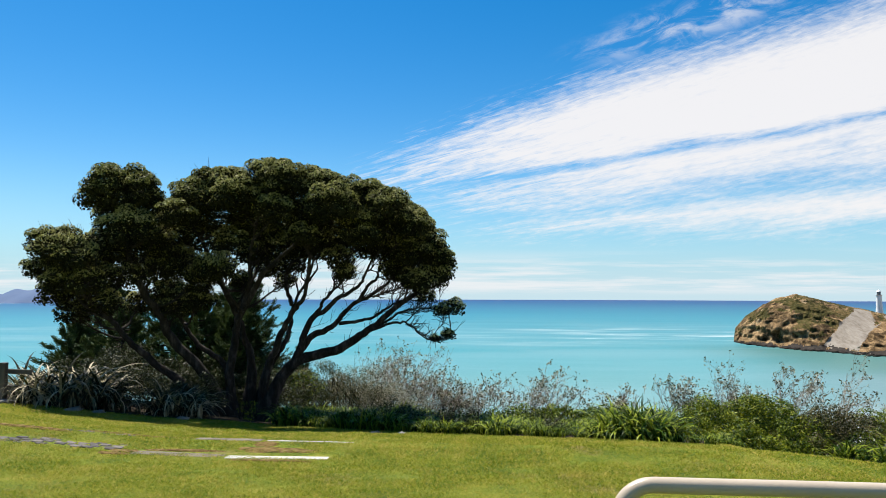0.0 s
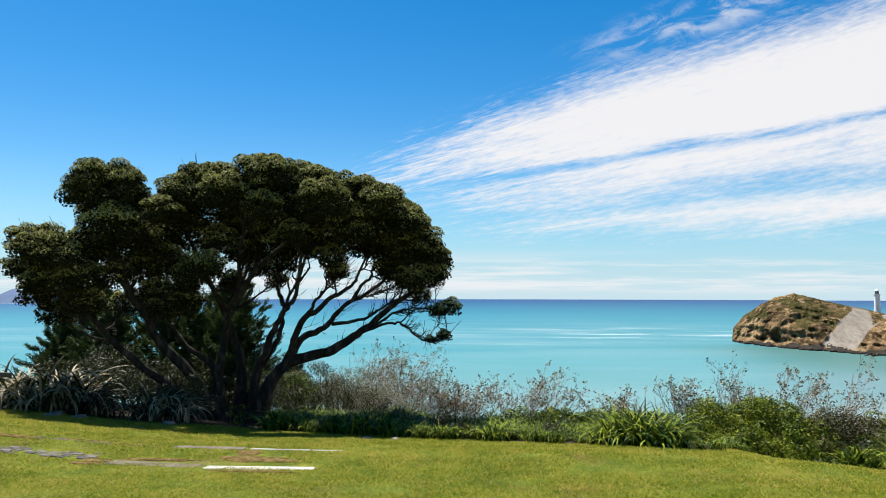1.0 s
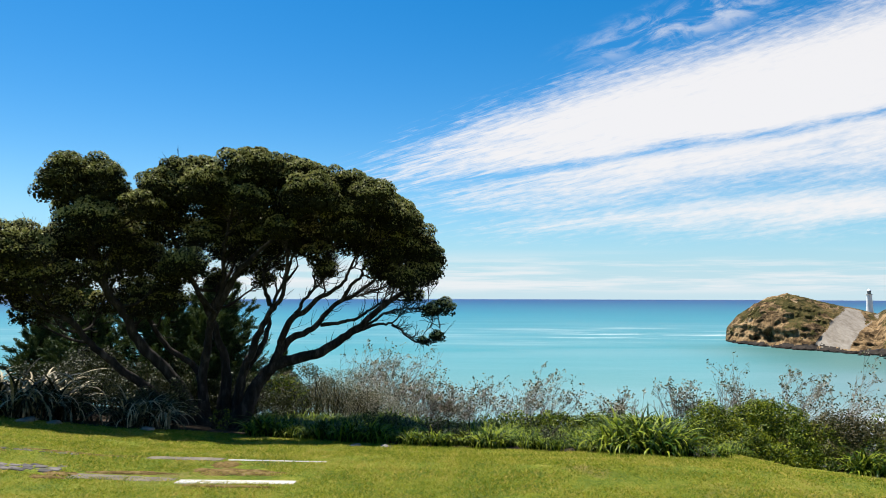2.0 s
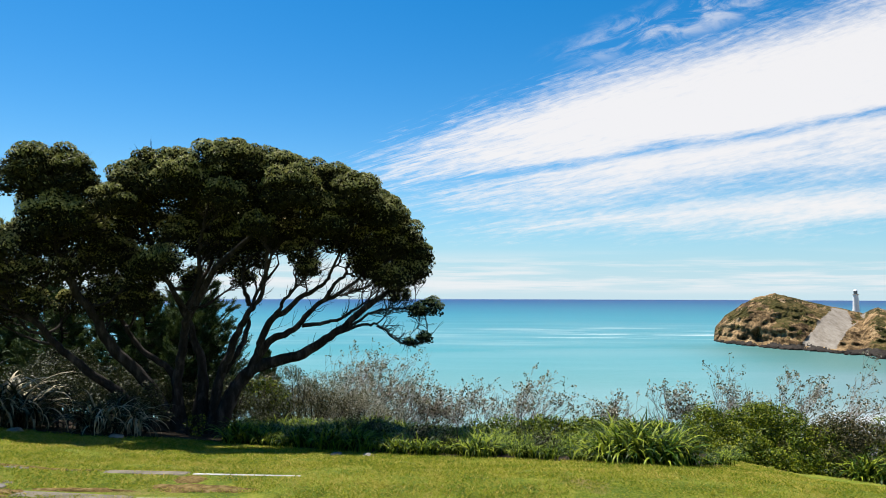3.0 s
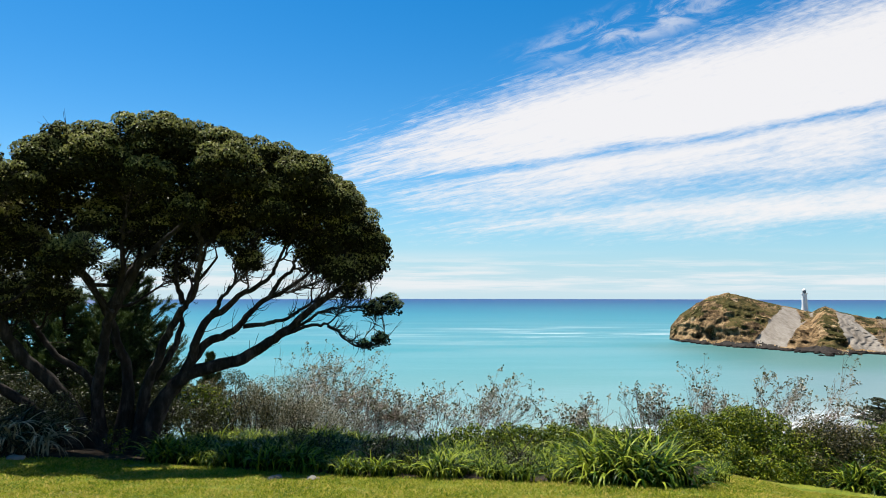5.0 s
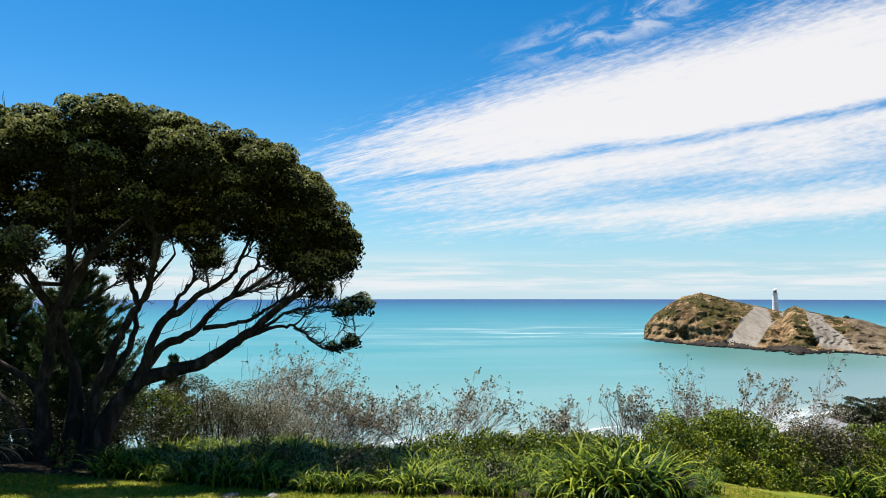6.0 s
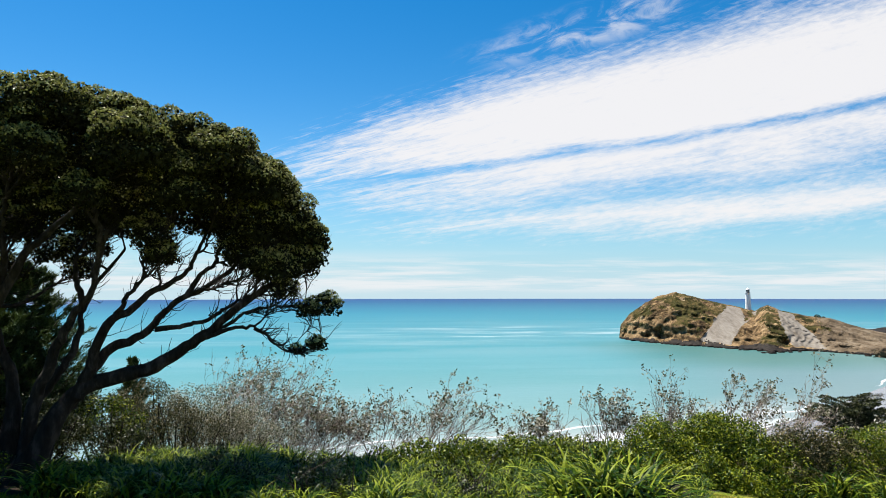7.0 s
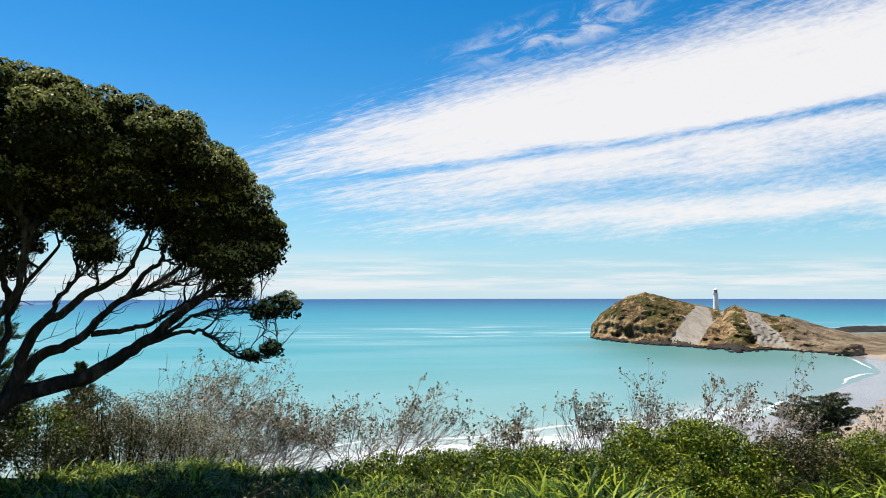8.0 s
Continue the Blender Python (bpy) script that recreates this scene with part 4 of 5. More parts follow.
def build_tree():
    tree = thing("windswept_tree", TREE_AT, "large dark evergreen tree with spreading limbs and domed crown", "tree")
    base = np.array(TREE_AT)
    tips, radii = [], []
    for limb, r in zip(BOUGHS, BOUGH_R):
        n = 44
        pts = smooth_path(limb, n)
        wob = np.cumsum(RNG.normal(0, 0.030, pts.shape), axis=0)
        pts = pts + (wob - wob.mean(axis=0)) * np.sin(np.linspace(0, np.pi, n))[:, None]
        rad = r * (1 - 0.80 * np.linspace(0, 1, n) ** 0.8)
        if limb[0][2] < 0.4:
            rad[:9] *= np.array([2.0, 1.8, 1.62, 1.46, 1.34, 1.24, 1.15, 1.08, 1.03])
        tubes = Tubes()
        tubes.add(pts - base, rad, 10, 0.16)
        piece("limb", tubes.mesh("limb", BARK), tree)
        tips.append(pts[12:])
        radii.append(rad[12:])
    nodes, nrad = np.vstack(tips), np.concatenate(radii)
    # rounded puffs over every lobe
    pc, pr, young = [], [], []
    for x, y, z, r in LOBES:
        spots, sizes, grow = [], [], []
        for attempt in range(140):
            d = ball_dirs(1, -0.5)[0]
            size = float(np.clip(r * RNG.uniform(0.30, 0.50), 0.13, 0.34))
            p = np.array([x, y, z]) + d * (r - size * 0.85) * np.array([1.05, 1.05, 0.95])
            if all(np.linalg.norm(p - q) > 0.62 * (size + s) for q, s in zip(spots, sizes)):
                spots.append(p)
                sizes.append(size)
                # young: share of pale leaves, raised towards the top to paint sunlight
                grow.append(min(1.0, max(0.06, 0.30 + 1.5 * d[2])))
        spots.append(np.array([x, y, z]))
        sizes.append(0.70 * r)
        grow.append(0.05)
        pc.append(np.array(spots))
        pr.append(np.array(sizes))
        young += grow
    pc, pr = np.vstack(pc), np.concatenate(pr)
    # a fan of bare risers from the limbs into the lobes
    twigs = Tubes()
    risen, rrad = [nodes], [nrad]
    for x, y, z, r in LOBES:
        c = np.array([x, y, z])
        drop = c[2] - nodes[:, 2]
        far = np.linalg.norm(nodes - c, axis=1) + np.where(drop > 0.7, 0, 3.0) + 1.2 * np.maximum(0, nodes[:, 0] - x)
        k = int(np.argmin(far))
        a = nodes[k]
        span = np.linalg.norm(c - a)
        if not 0.7 < span < 4.5:
            continue
        lift = np.array([0, 0, 1.0])
        path = smooth_path([a, a + (c - a) * 0.35 - lift * 0.10 * span + RNG.normal(0, 0.05 * span, 3), a + (c - a) * 0.7 - lift * 0.05 * span + RNG.normal(0, 0.05 * span, 3), c], 14)
        rad = np.linspace(min(nrad[k] * 0.75, 0.024 + 0.016 * span), 0.010, 14)
        one = Tubes()
        one.add(path - base, rad, 6, 0.14)
        piece("branch", one.mesh("branch", BARK), tree)
        risen.append(path[2:])
        rrad.append(rad[2:])
        way = unit(np.gradient(path, axis=0))
        for q in range(9):
            m = RNG.integers(4, 13)
            d, line = unit(way[m] + RNG.normal(0, 0.42, 3)), [path[m]]
            ln = RNG.uniform(0.3, 0.9)
            for e in range(5):
                d = unit(d + RNG.normal(0, 0.22, 3) + lift * 0.10)
                line.append(line[-1] + d * ln / 5)
            twigs.add(np.array(line) - base, np.linspace(0.013, 0.004, 6), 3)
            f = unit(d + RNG.normal(0, 0.5, 3)) * ln * 0.2
            twigs.add(np.array([line[3], line[3] + f, line[3] + 2 * f + lift * 0.04]) - base, np.array([0.007, 0.005, 0.003]), 3)
    nodes, nrad = np.vstack(risen), np.concatenate(rrad)
    # branches run from the limbs to the puffs, inner ones first
    order = np.argsort(np.linalg.norm(pc - np.array([-7.0, 22.8, 2.5]), axis=1))
    grown, grad = nodes.copy(), nrad.copy()
    for q in order:
        c = pc[q]
        away = np.linalg.norm(grown - c, axis=1)
        dist = away + np.where(grown[:, 2] < c[2] + 0.1, 0, 2.0) + np.where(away < 0.5, 0.5, 0)
        k = int(np.argmin(dist))
        a = grown[k]
        span = np.linalg.norm(c - a)
        if span < 0.2:
            continue
        mid = (a + c) / 2 + RNG.normal(0, 0.09 * span, 3) - np.array([0, 0, 0.12 * span])
        path = smooth_path([a, mid, c], max(5, int(span / 0.15)))
        r0 = min(grad[k] * 0.8, 0.016 + 0.032 * span)
        rad = np.linspace(r0, 0.006, len(path))
        if span > 1.0:
            one = Tubes()
            one.add(path - base, rad, 6, 0.12)
            piece("branch", one.mesh("branch", BARK), tree)
        else:
            twigs.add(path - base, rad, 4)
        grown = np.vstack([grown, path[1:]])
        grad = np.concatenate([grad, rad[1:]])
    # fine bare twigs under the crown, swept to the lee side and curving up
    reach = grown[(grown[:, 2] > 2.6) & (grown[:, 2] < 5.6) & (grown[:, 0] < -1.7)]
    for q in range(1500):
        a = reach[RNG.integers(0, len(reach))]
        d = unit(RNG.normal(0, 0.45, 3) + np.array([0.75, -0.05, 0.55]))
        ln = RNG.uniform(0.25, 0.85)
        line = [a]
        for k in range(4):
            d = unit(d + RNG.normal(0, 0.30, 3) + np.array([0.02, 0, 0.20]))
            line.append(line[-1] + d * ln / 4)
        twigs.add(np.array(line) - base, np.linspace(0.012, 0.004, 5), 3)
        b = line[2]
        e = unit(d + RNG.normal(0, 0.6, 3)) * ln * 0.25
        twigs.add(np.array([b, b + e, b + 2 * e + np.array([0, 0, 0.06])]) - base, np.array([0.007, 0.005, 0.003]), 3)
    for b in (0, 1, 10, 11, 12, 13):
        pts = smooth_path(BOUGHS[b], 44)
        way = unit(np.gradient(pts, axis=0))
        for q in range(46):
            k = RNG.integers(16, 37)
            d, a = unit(way[k] + RNG.normal(0, 0.30, 3)), pts[k]
            ln = RNG.uniform(0.25, 0.8)
            line = [a]
            for i in range(6):
                d = unit(d + RNG.normal(0, 0.30, 3) + np.array([0.02, 0, 0.10]))
                line.append(line[-1] + d * ln / 6)
            twigs.add(np.array(line) - base, np.linspace(0.013, 0.004, 7), 3)
    tagged(piece("twig_work", twigs.mesh("twig_work", BARK), tree), "fine bare twigs under the crown", kind="stuff")
    # pale leaves coat the puff tops over dark ones: sunlight painted by colour
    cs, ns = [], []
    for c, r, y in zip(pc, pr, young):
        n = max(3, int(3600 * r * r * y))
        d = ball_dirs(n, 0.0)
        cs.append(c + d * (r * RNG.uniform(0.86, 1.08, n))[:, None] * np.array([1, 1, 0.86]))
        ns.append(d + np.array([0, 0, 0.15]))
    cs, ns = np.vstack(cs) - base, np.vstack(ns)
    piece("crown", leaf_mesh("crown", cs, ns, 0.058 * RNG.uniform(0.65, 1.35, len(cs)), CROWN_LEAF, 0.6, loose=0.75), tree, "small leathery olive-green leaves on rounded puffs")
    # dark leaves fill the puffs, painting the crown's inner shade
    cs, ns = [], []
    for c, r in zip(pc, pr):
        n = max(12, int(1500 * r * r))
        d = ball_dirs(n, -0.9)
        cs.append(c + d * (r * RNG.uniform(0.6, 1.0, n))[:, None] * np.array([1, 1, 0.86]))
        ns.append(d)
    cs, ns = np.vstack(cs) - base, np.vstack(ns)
    piece("inner_crown", leaf_mesh("inner_crown", cs, ns, 0.085 * RNG.uniform(0.7, 1.3, len(cs)), SHADE_LEAF, 0.65, loose=0.5), tree, "darker leaves packed inside the crown as painted shade")


build_tree()


# ---- shrubs and border plants ----
def bushy(name, place, lobes, leaf, label, material, density=1500, stems=14, group="", turn=0.0):
    """A rounded leafy shrub: stems and a crown of single leaves."""
    bush = thing(name, place, label, "shrub", group, turn=turn)
    pc, pr = [], []
    for x, y, z, r in lobes:
        n = int(9 + 26 * r * r)
        d = ball_dirs(n, -0.5)
        size = r * RNG.uniform(0.22, 0.48, n)
        pc.append(np.array([x, y, z]) + d * (r * RNG.uniform(0.85, 1.1, n) - size * 0.5)[:, None])
        pr.append(size)
    pc, pr = np.vstack(pc), np.concatenate(pr)
    for k in range(stems):
        c = pc[RNG.integers(0, len(pc))]
        root = np.array([c[0] * 0.45, c[1] * 0.45, -0.15])
        tubes = Tubes()
        path = smooth_path([root, (root + c) / 2 + RNG.normal(0, 0.14, 3), c], 9)
        tubes.add(path, np.linspace(0.035, 0.008, 9), 5)
        for q in range(3):
            a = path[RNG.integers(3, 8)]
            tubes.add(np.array([a, a + RNG.normal(0, 0.25, 3) + np.array([0, 0, 0.25])]), np.array([0.012, 0.005]), 3)
        piece("stem", tubes.mesh("stem", BARK), bush)
    cs, ns, ls = puff_leaves(pc, pr, density, leaf, low=-0.85, flat=0.85)
    piece("foliage", leaf_mesh("foliage", cs, ns, ls, material, 0.5), bush)
    return bush


def ground_at(x, y):
    return float(lawn_height(x, y))


def twiggy(name, place, height, wide, lean, label, group, leaves=5, stems=5, leaf=0.10):
    """A sparse wind-blown shrub: a fan of thin forked stems swept to one side, with few small leaves at their ends."""
    bush = thing(name, place, label, "shrub", group)
    made, ends = [], []

    def grow(runs, p, d, ln, r, level):
        n = 5 if level < 2 else 3
        pts = [p]
        for s in range(n):
            d = unit(d + RNG.normal(0, 0.11, 3) + np.array([lean * 0.05, 0, 0.045]))
            pts.append(pts[-1] + d * ln / n)
        pts = np.array(pts)
        runs.append((pts, r, level))
        if level >= 4:
            ends.append((pts[-1], d))
            return
        for s in range(4 if level < 2 else 3):
            at = RNG.uniform(0.35, 0.95) if s else 1.0
            k = at * n
            b = pts[int(k)] + (pts[min(int(k) + 1, n)] - pts[int(k)]) * (k - int(k))
            nd = unit(d + RNG.normal(0, 0.40, 3) + np.array([lean * 0.22, 0, 0.12]))
            grow(runs, b, nd, ln * RNG.uniform(0.55, 0.78), max(r * 0.60, 0.0042), level + 1)

    for k in range(stems):
        a = -0.55 + 1.1 * (k + RNG.random()) / stems
        d = unit(np.array([math.sin(a) * 0.9 + lean, RNG.normal(0, 0.22), 1.0]))
        runs = []
        grow(runs, np.array([0.10 * a, RNG.normal(0, 0.08), 0.0]), d, 0.36 * RNG.uniform(0.8, 1.15), 0.024, 0)
        made.append(runs)
    tops = np.vstack([pts for runs in made for pts, r, level in runs])
    span = np.quantile(tops[:, 0], 0.985) - np.quantile(tops[:, 0], 0.015)
    size = np.array([wide / span, wide / span * 0.8, height / np.quantile(tops[:, 2], 0.985)])
    for runs in made:
        tubes = Tubes()
        for pts, r, level in runs:
            tubes.add(pts * size - np.array([0, 0, 0.1]), np.linspace(r, max(r * 0.6, 0.0038), len(pts)), 5 if level < 2 else 3)
        piece("stem", tubes.mesh("stem", TWIG), bush)
    e = np.array([p for p, d in ends]) * size - np.array([0, 0, 0.1])
    d = np.array([q for p, q in ends])
    # the leaves gather in loose bunches at the windward tips
    bunch = np.array([noise.noise(Vector(q * 1.3 + np.array(place))) for q in e])
    keep = (e[:, 2] > height * 0.55) & (bunch + 0.9 * (e[:, 2] / height - 0.75) > 0.0)
    e, d = e[keep], d[keep]
    c = np.repeat(e, leaves, axis=0) + RNG.normal(0, 0.055, (len(e) * leaves, 3))
    piece("foliage", leaf_mesh("foliage", c, np.repeat(d, leaves, axis=0), leaf * RNG.uniform(0.6, 1.4, len(c)), GREY_LEAF, 0.55, loose=1.2), bush)
    return bush


def build_shrubs():
    def at(x, y, sunk=0.0):
        return (x, y, float(land_height(x, y)) - sunk)

    tag = "glossy green broad-leaved shrub on the border"
    bushy("shrub", at(9.4, 26.4, 0.3), [(0, 0, 1.3, 1.0), (-1.3, -0.2, 1.25, 0.95), (1.25, 0, 1.2, 0.95), (-0.7, -1.1, 0.8, 0.9), (0.6, -1.2, 0.8, 0.9), (1.7, -0.9, 0.8, 0.85), (-2.0, -0.9, 0.95, 0.9), (0.5, 0.4, 1.6, 0.7), (-2.7, -0.4, 0.9, 0.8), (-1.4, -2.0, 0.55, 0.85), (0.1, -2.1, 0.5, 0.85), (2.3, -0.3, 0.95, 0.8), (1.3, -2.0, 0.4, 0.8), (-2.6, -1.7, 0.5, 0.8)], 0.085, "broad glossy green shrub with a yellow-green top", BUSH_LEAF, 1700, 22, group="border shrubs")
    bushy("shrub", at(4.6, 28.3, 0.4), [(0, 0, 0.7, 0.8), (-1.0, 0, 0.5, 0.7), (1.0, 0, 0.6, 0.75), (0, -1.1, 0.5, 0.8), (-1.9, 0.2, 0.3, 0.6), (1.9, -0.2, 0.6, 0.7), (1.2, -1.2, 0.5, 0.8), (-1.2, -1.2, 0.35, 0.7), (2.4, -1.4, 0.5, 0.7)], 0.075, tag, BUSH_LEAF, 2000, group="border shrubs")
    bushy("shrub", at(12.0, 25.8, 0.35), [(0, 0, 1.4, 0.9), (0.9, -0.4, 1.2, 0.8), (-0.7, -0.6, 0.9, 0.8), (0.2, -1.0, 0.5, 0.8), (1.4, -0.9, 0.6, 0.8)], 0.075, "grey-green small-leaved shrub on the border", DULL_LEAF, 1500, 26, group="border shrubs")
    bushy("shrub", at(13.6, 25.6, 0.45), [(0, 0, 1.5, 0.9), (1.2, 0.3, 1.5, 0.9), (-0.6, -0.6, 1.0, 0.8), (2.4, 0.2, 1.4, 0.9), (0.8, -0.8, 0.8, 0.8), (2.0, -0.9, 0.7, 0.8)], 0.07, tag, BUSH_LEAF, 1800, 20, group="border shrubs")
    bushy("shrub", at(17.4, 26.2, 0.45), [(0, 0, 1.1, 0.9), (1.2, 0.3, 1.2, 0.9), (-0.8, -0.6, 0.8, 0.7)], 0.08, "olive and rust tinged shrub on the border", DULL_LEAF, 1300, 16, group="border shrubs")
    for x, y in ((2.2, 25.3), (3.6, 25.0), (5.2, 25.2), (1.2, 23.6), (2.6, 23.4), (4.0, 23.0), (5.2, 22.4), (6.0, 23.6)):
        bushy("shrub", at(x, y, 0.2), [(0, 0, 0.3, 0.58), (0.8, 0.1, 0.22, 0.5), (-0.8, 0.1, 0.22, 0.5), (0.1, -0.6, 0.2, 0.45)], 0.09, "low leafy green shrub behind the border plants", BUSH_LEAF, 1200, 8, group="border shrubs")
    for x, y in ((9.9, 25.0), (10.9, 24.9), (12.2, 24.9)):
        bushy("low_shrub", at(x, y), [(0, 0, 0.3, 0.5), (0.5, 0.1, 0.25, 0.42), (-0.5, 0.1, 0.25, 0.42)], 0.06, "low dark shrub at the foot of the border", DULL_LEAF, 1800, 6, group="low shrubs")
    bushy("shrub", at(-7.0, 26.0), [(0, 0, 1.0, 0.7), (0.7, 0.2, 0.8, 0.5)], 0.08, "light green shrub behind the tree", BUSH_LEAF, 1200, 8, group="border shrubs")
    bushy("shrub", at(-7.3, 21.6), [(0, 0, 0.35, 0.28), (0.1, -0.1, 0.12, 0.22)], 0.06, "small bright sapling at the foot of the tree", BUSH_LEAF, 1600, 4, group="border shrubs")
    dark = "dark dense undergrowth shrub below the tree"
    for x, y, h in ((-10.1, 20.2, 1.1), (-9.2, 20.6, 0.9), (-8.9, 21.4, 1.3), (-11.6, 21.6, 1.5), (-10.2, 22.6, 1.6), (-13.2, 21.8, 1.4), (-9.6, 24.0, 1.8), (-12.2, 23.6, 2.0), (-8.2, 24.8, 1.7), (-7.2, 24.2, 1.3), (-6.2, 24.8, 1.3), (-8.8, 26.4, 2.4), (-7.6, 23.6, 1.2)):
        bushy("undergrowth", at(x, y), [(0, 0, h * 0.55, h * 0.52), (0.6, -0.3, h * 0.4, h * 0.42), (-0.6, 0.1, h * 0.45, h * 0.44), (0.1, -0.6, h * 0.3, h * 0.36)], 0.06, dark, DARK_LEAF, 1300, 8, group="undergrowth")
    for x, y, s in ((-2.4, 19.6, 0.55), (-0.6, 18.6, 0.5), (1.5, 18.2, 0.42)):
        bushy("low_shrub", at(x, y), [(0, 0, s * 0.7, s), (0.45, -0.1, s * 0.5, s * 0.75)], 0.05, "low rounded dark shrub among the border plants", DARK_LEAF, 2200, 5, group="low shrubs")
    brown = "dense brown-grey shrub with small dull leaves"
    bushy("shrub", at(-6.0, 30.6), [(0, 0, 2.2, 0.9), (0.8, 0.3, 1.7, 0.9), (-0.9, 0.2, 2.0, 0.9), (0.2, -0.4, 1.2, 0.9)], 0.06, brown, GREY_LEAF, 800, 18, group="border shrubs")
    for x, y, h in ((-5.0, 29.2, 2.6), (-6.9, 28.4, 2.6), (-3.9, 30.6, 2.4), (-5.6, 27.2, 1.9)):
        bushy("shrub", at(x, y), [(0, 0, h * 0.7, h * 0.36), (0.8, 0.2, h * 0.5, h * 0.34), (-0.8, 0.1, h * 0.55, h * 0.36), (0.1, -0.4, h * 0.35, h * 0.34)], 0.06, brown, DULL_LEAF if y < 29 else GREY_LEAF, 900, 14, group="border shrubs")
    grey = "sparse grey wind-blown shrub with small pale leaves"
    for x, y, top, wide, lean in ((-8.0, 34.0, 1.0, 4.4, 0.75), (-6.9, 35.0, 1.4, 4.8, 0.85), (-5.5, 33.5, 0.4, 3.4, 0.7), (-3.4, 33.5, 0.3, 3.2, 0.55), (-2.6, 33.0, -0.1, 3.6, 0.7), (0.3, 32.5, 0.25, 3.6, 0.15), (1.4, 32.5, 0.45, 3.2, 0.65),
                                  (5.8, 31.5, -0.05, 2.9, 0.05), (8.1, 31.0, 0.4, 2.4, 0.2), (9.5, 30.0, 0.55, 3.0, 0.25), (10.3, 30.4, 0.95, 3.4, 0.4), (11.4, 29.6, 1.05, 3.8, 0.65), (17.6, 29.0, -0.2, 2.0, -0.1)):
        g = float(land_height(x, y))
        twiggy("twiggy_shrub", (x, y, g), top - g, wide, lean, grey, "twiggy shrubs")


build_shrubs()


def build_straps():
    """Clumps of arching strap leaves along the border."""
    made, large = [], []
    for k in range(6):
        v, f = strap_leaves(0.15, 84, 0.80, 0.026, (0.9, 1.5), (1.5, 3.3), 6)
        made.append(mesh_of("foliage", v, f, STRAP_LEAF))
    for k in range(3):
        v, f = strap_leaves(0.24, 150, 1.2, 0.030, (0.7, 1.5), (1.5, 3.4), 8)
        large.append(mesh_of("foliage", v, f, STRAP_LEAF))
    k = 0
    for x in np.arange(-6.0, 10.6, 0.40):
        for row in range(9 if x < 5 else 1):
            px = x + RNG.normal(0, 0.13)
            py = float(along(px, MOWN)) + 0.30 + row * (0.50 + 0.04 * row) + RNG.normal(0, 0.12)
            swell = 0.84 + 0.12 * math.sin(x * 1.9 + 0.6) + 0.07 * math.sin(x * 4.7)
            clump = thing("agapanthus", (px, py, ground_at(px, py)), "green clump of arching strap leaves edging the lawn", "plant", "border plants", turn=RNG.uniform(0, 6), size=swell * RNG.uniform(0.85, 1.12) * float(np.interp(x, [-2.5, 0.0, 2.0, 5, 8], [1.0, 0.74, 0.64, 0.62, 0.5])))
            piece("foliage", made[k % 6], clump)
            k += 1
    for px, py, s in ((3.1, 17.0, 0.86), (3.7, 16.75, 0.9), (4.25, 16.9, 0.86), (3.5, 17.5, 1.0), (4.1, 17.6, 0.95), (3.4, 16.8, 0.8), (4.0, 17.1, 0.9), (11.6, 23.6, 1.0), (12.6, 23.2, 1.0), (13.6, 23.2, 1.05), (14.6, 23.0, 1.0), (15.8, 23.2, 1.0)):
        clump = thing("agapanthus", (px, py, ground_at(px, py)), "large pale-green clump of arching strap leaves", "plant", "border plants", turn=RNG.uniform(0, 6), size=s)
        piece("foliage", large[k % 3], clump)
        k += 1
    flax = []
    for k in range(3):
        v, f = strap_leaves(0.25, 130, 1.8, 0.036, (0.7, 1.5), (1.6, 4.0), 9)
        flax.append(mesh_of("foliage", v, f, FLAX_LEAF))
    for k, (px, py, s) in enumerate(((-12.5, 19.3, 0.9), (-11.6, 19.1, 1.0), (-11.0, 19.6, 1.0), (-13.3, 19.9, 1.0), (-12.2, 20.3, 1.15), (-9.2, 19.9, 0.8), (-8.6, 20.4, 0.75))):
        clump = thing("flax", (px, py, ground_at(px, py)), "flax bush with long stiff grey-green blades", "plant", "flax bushes", turn=k * 1.7, size=s)
        piece("foliage", flax[k % 3], clump)


build_straps()


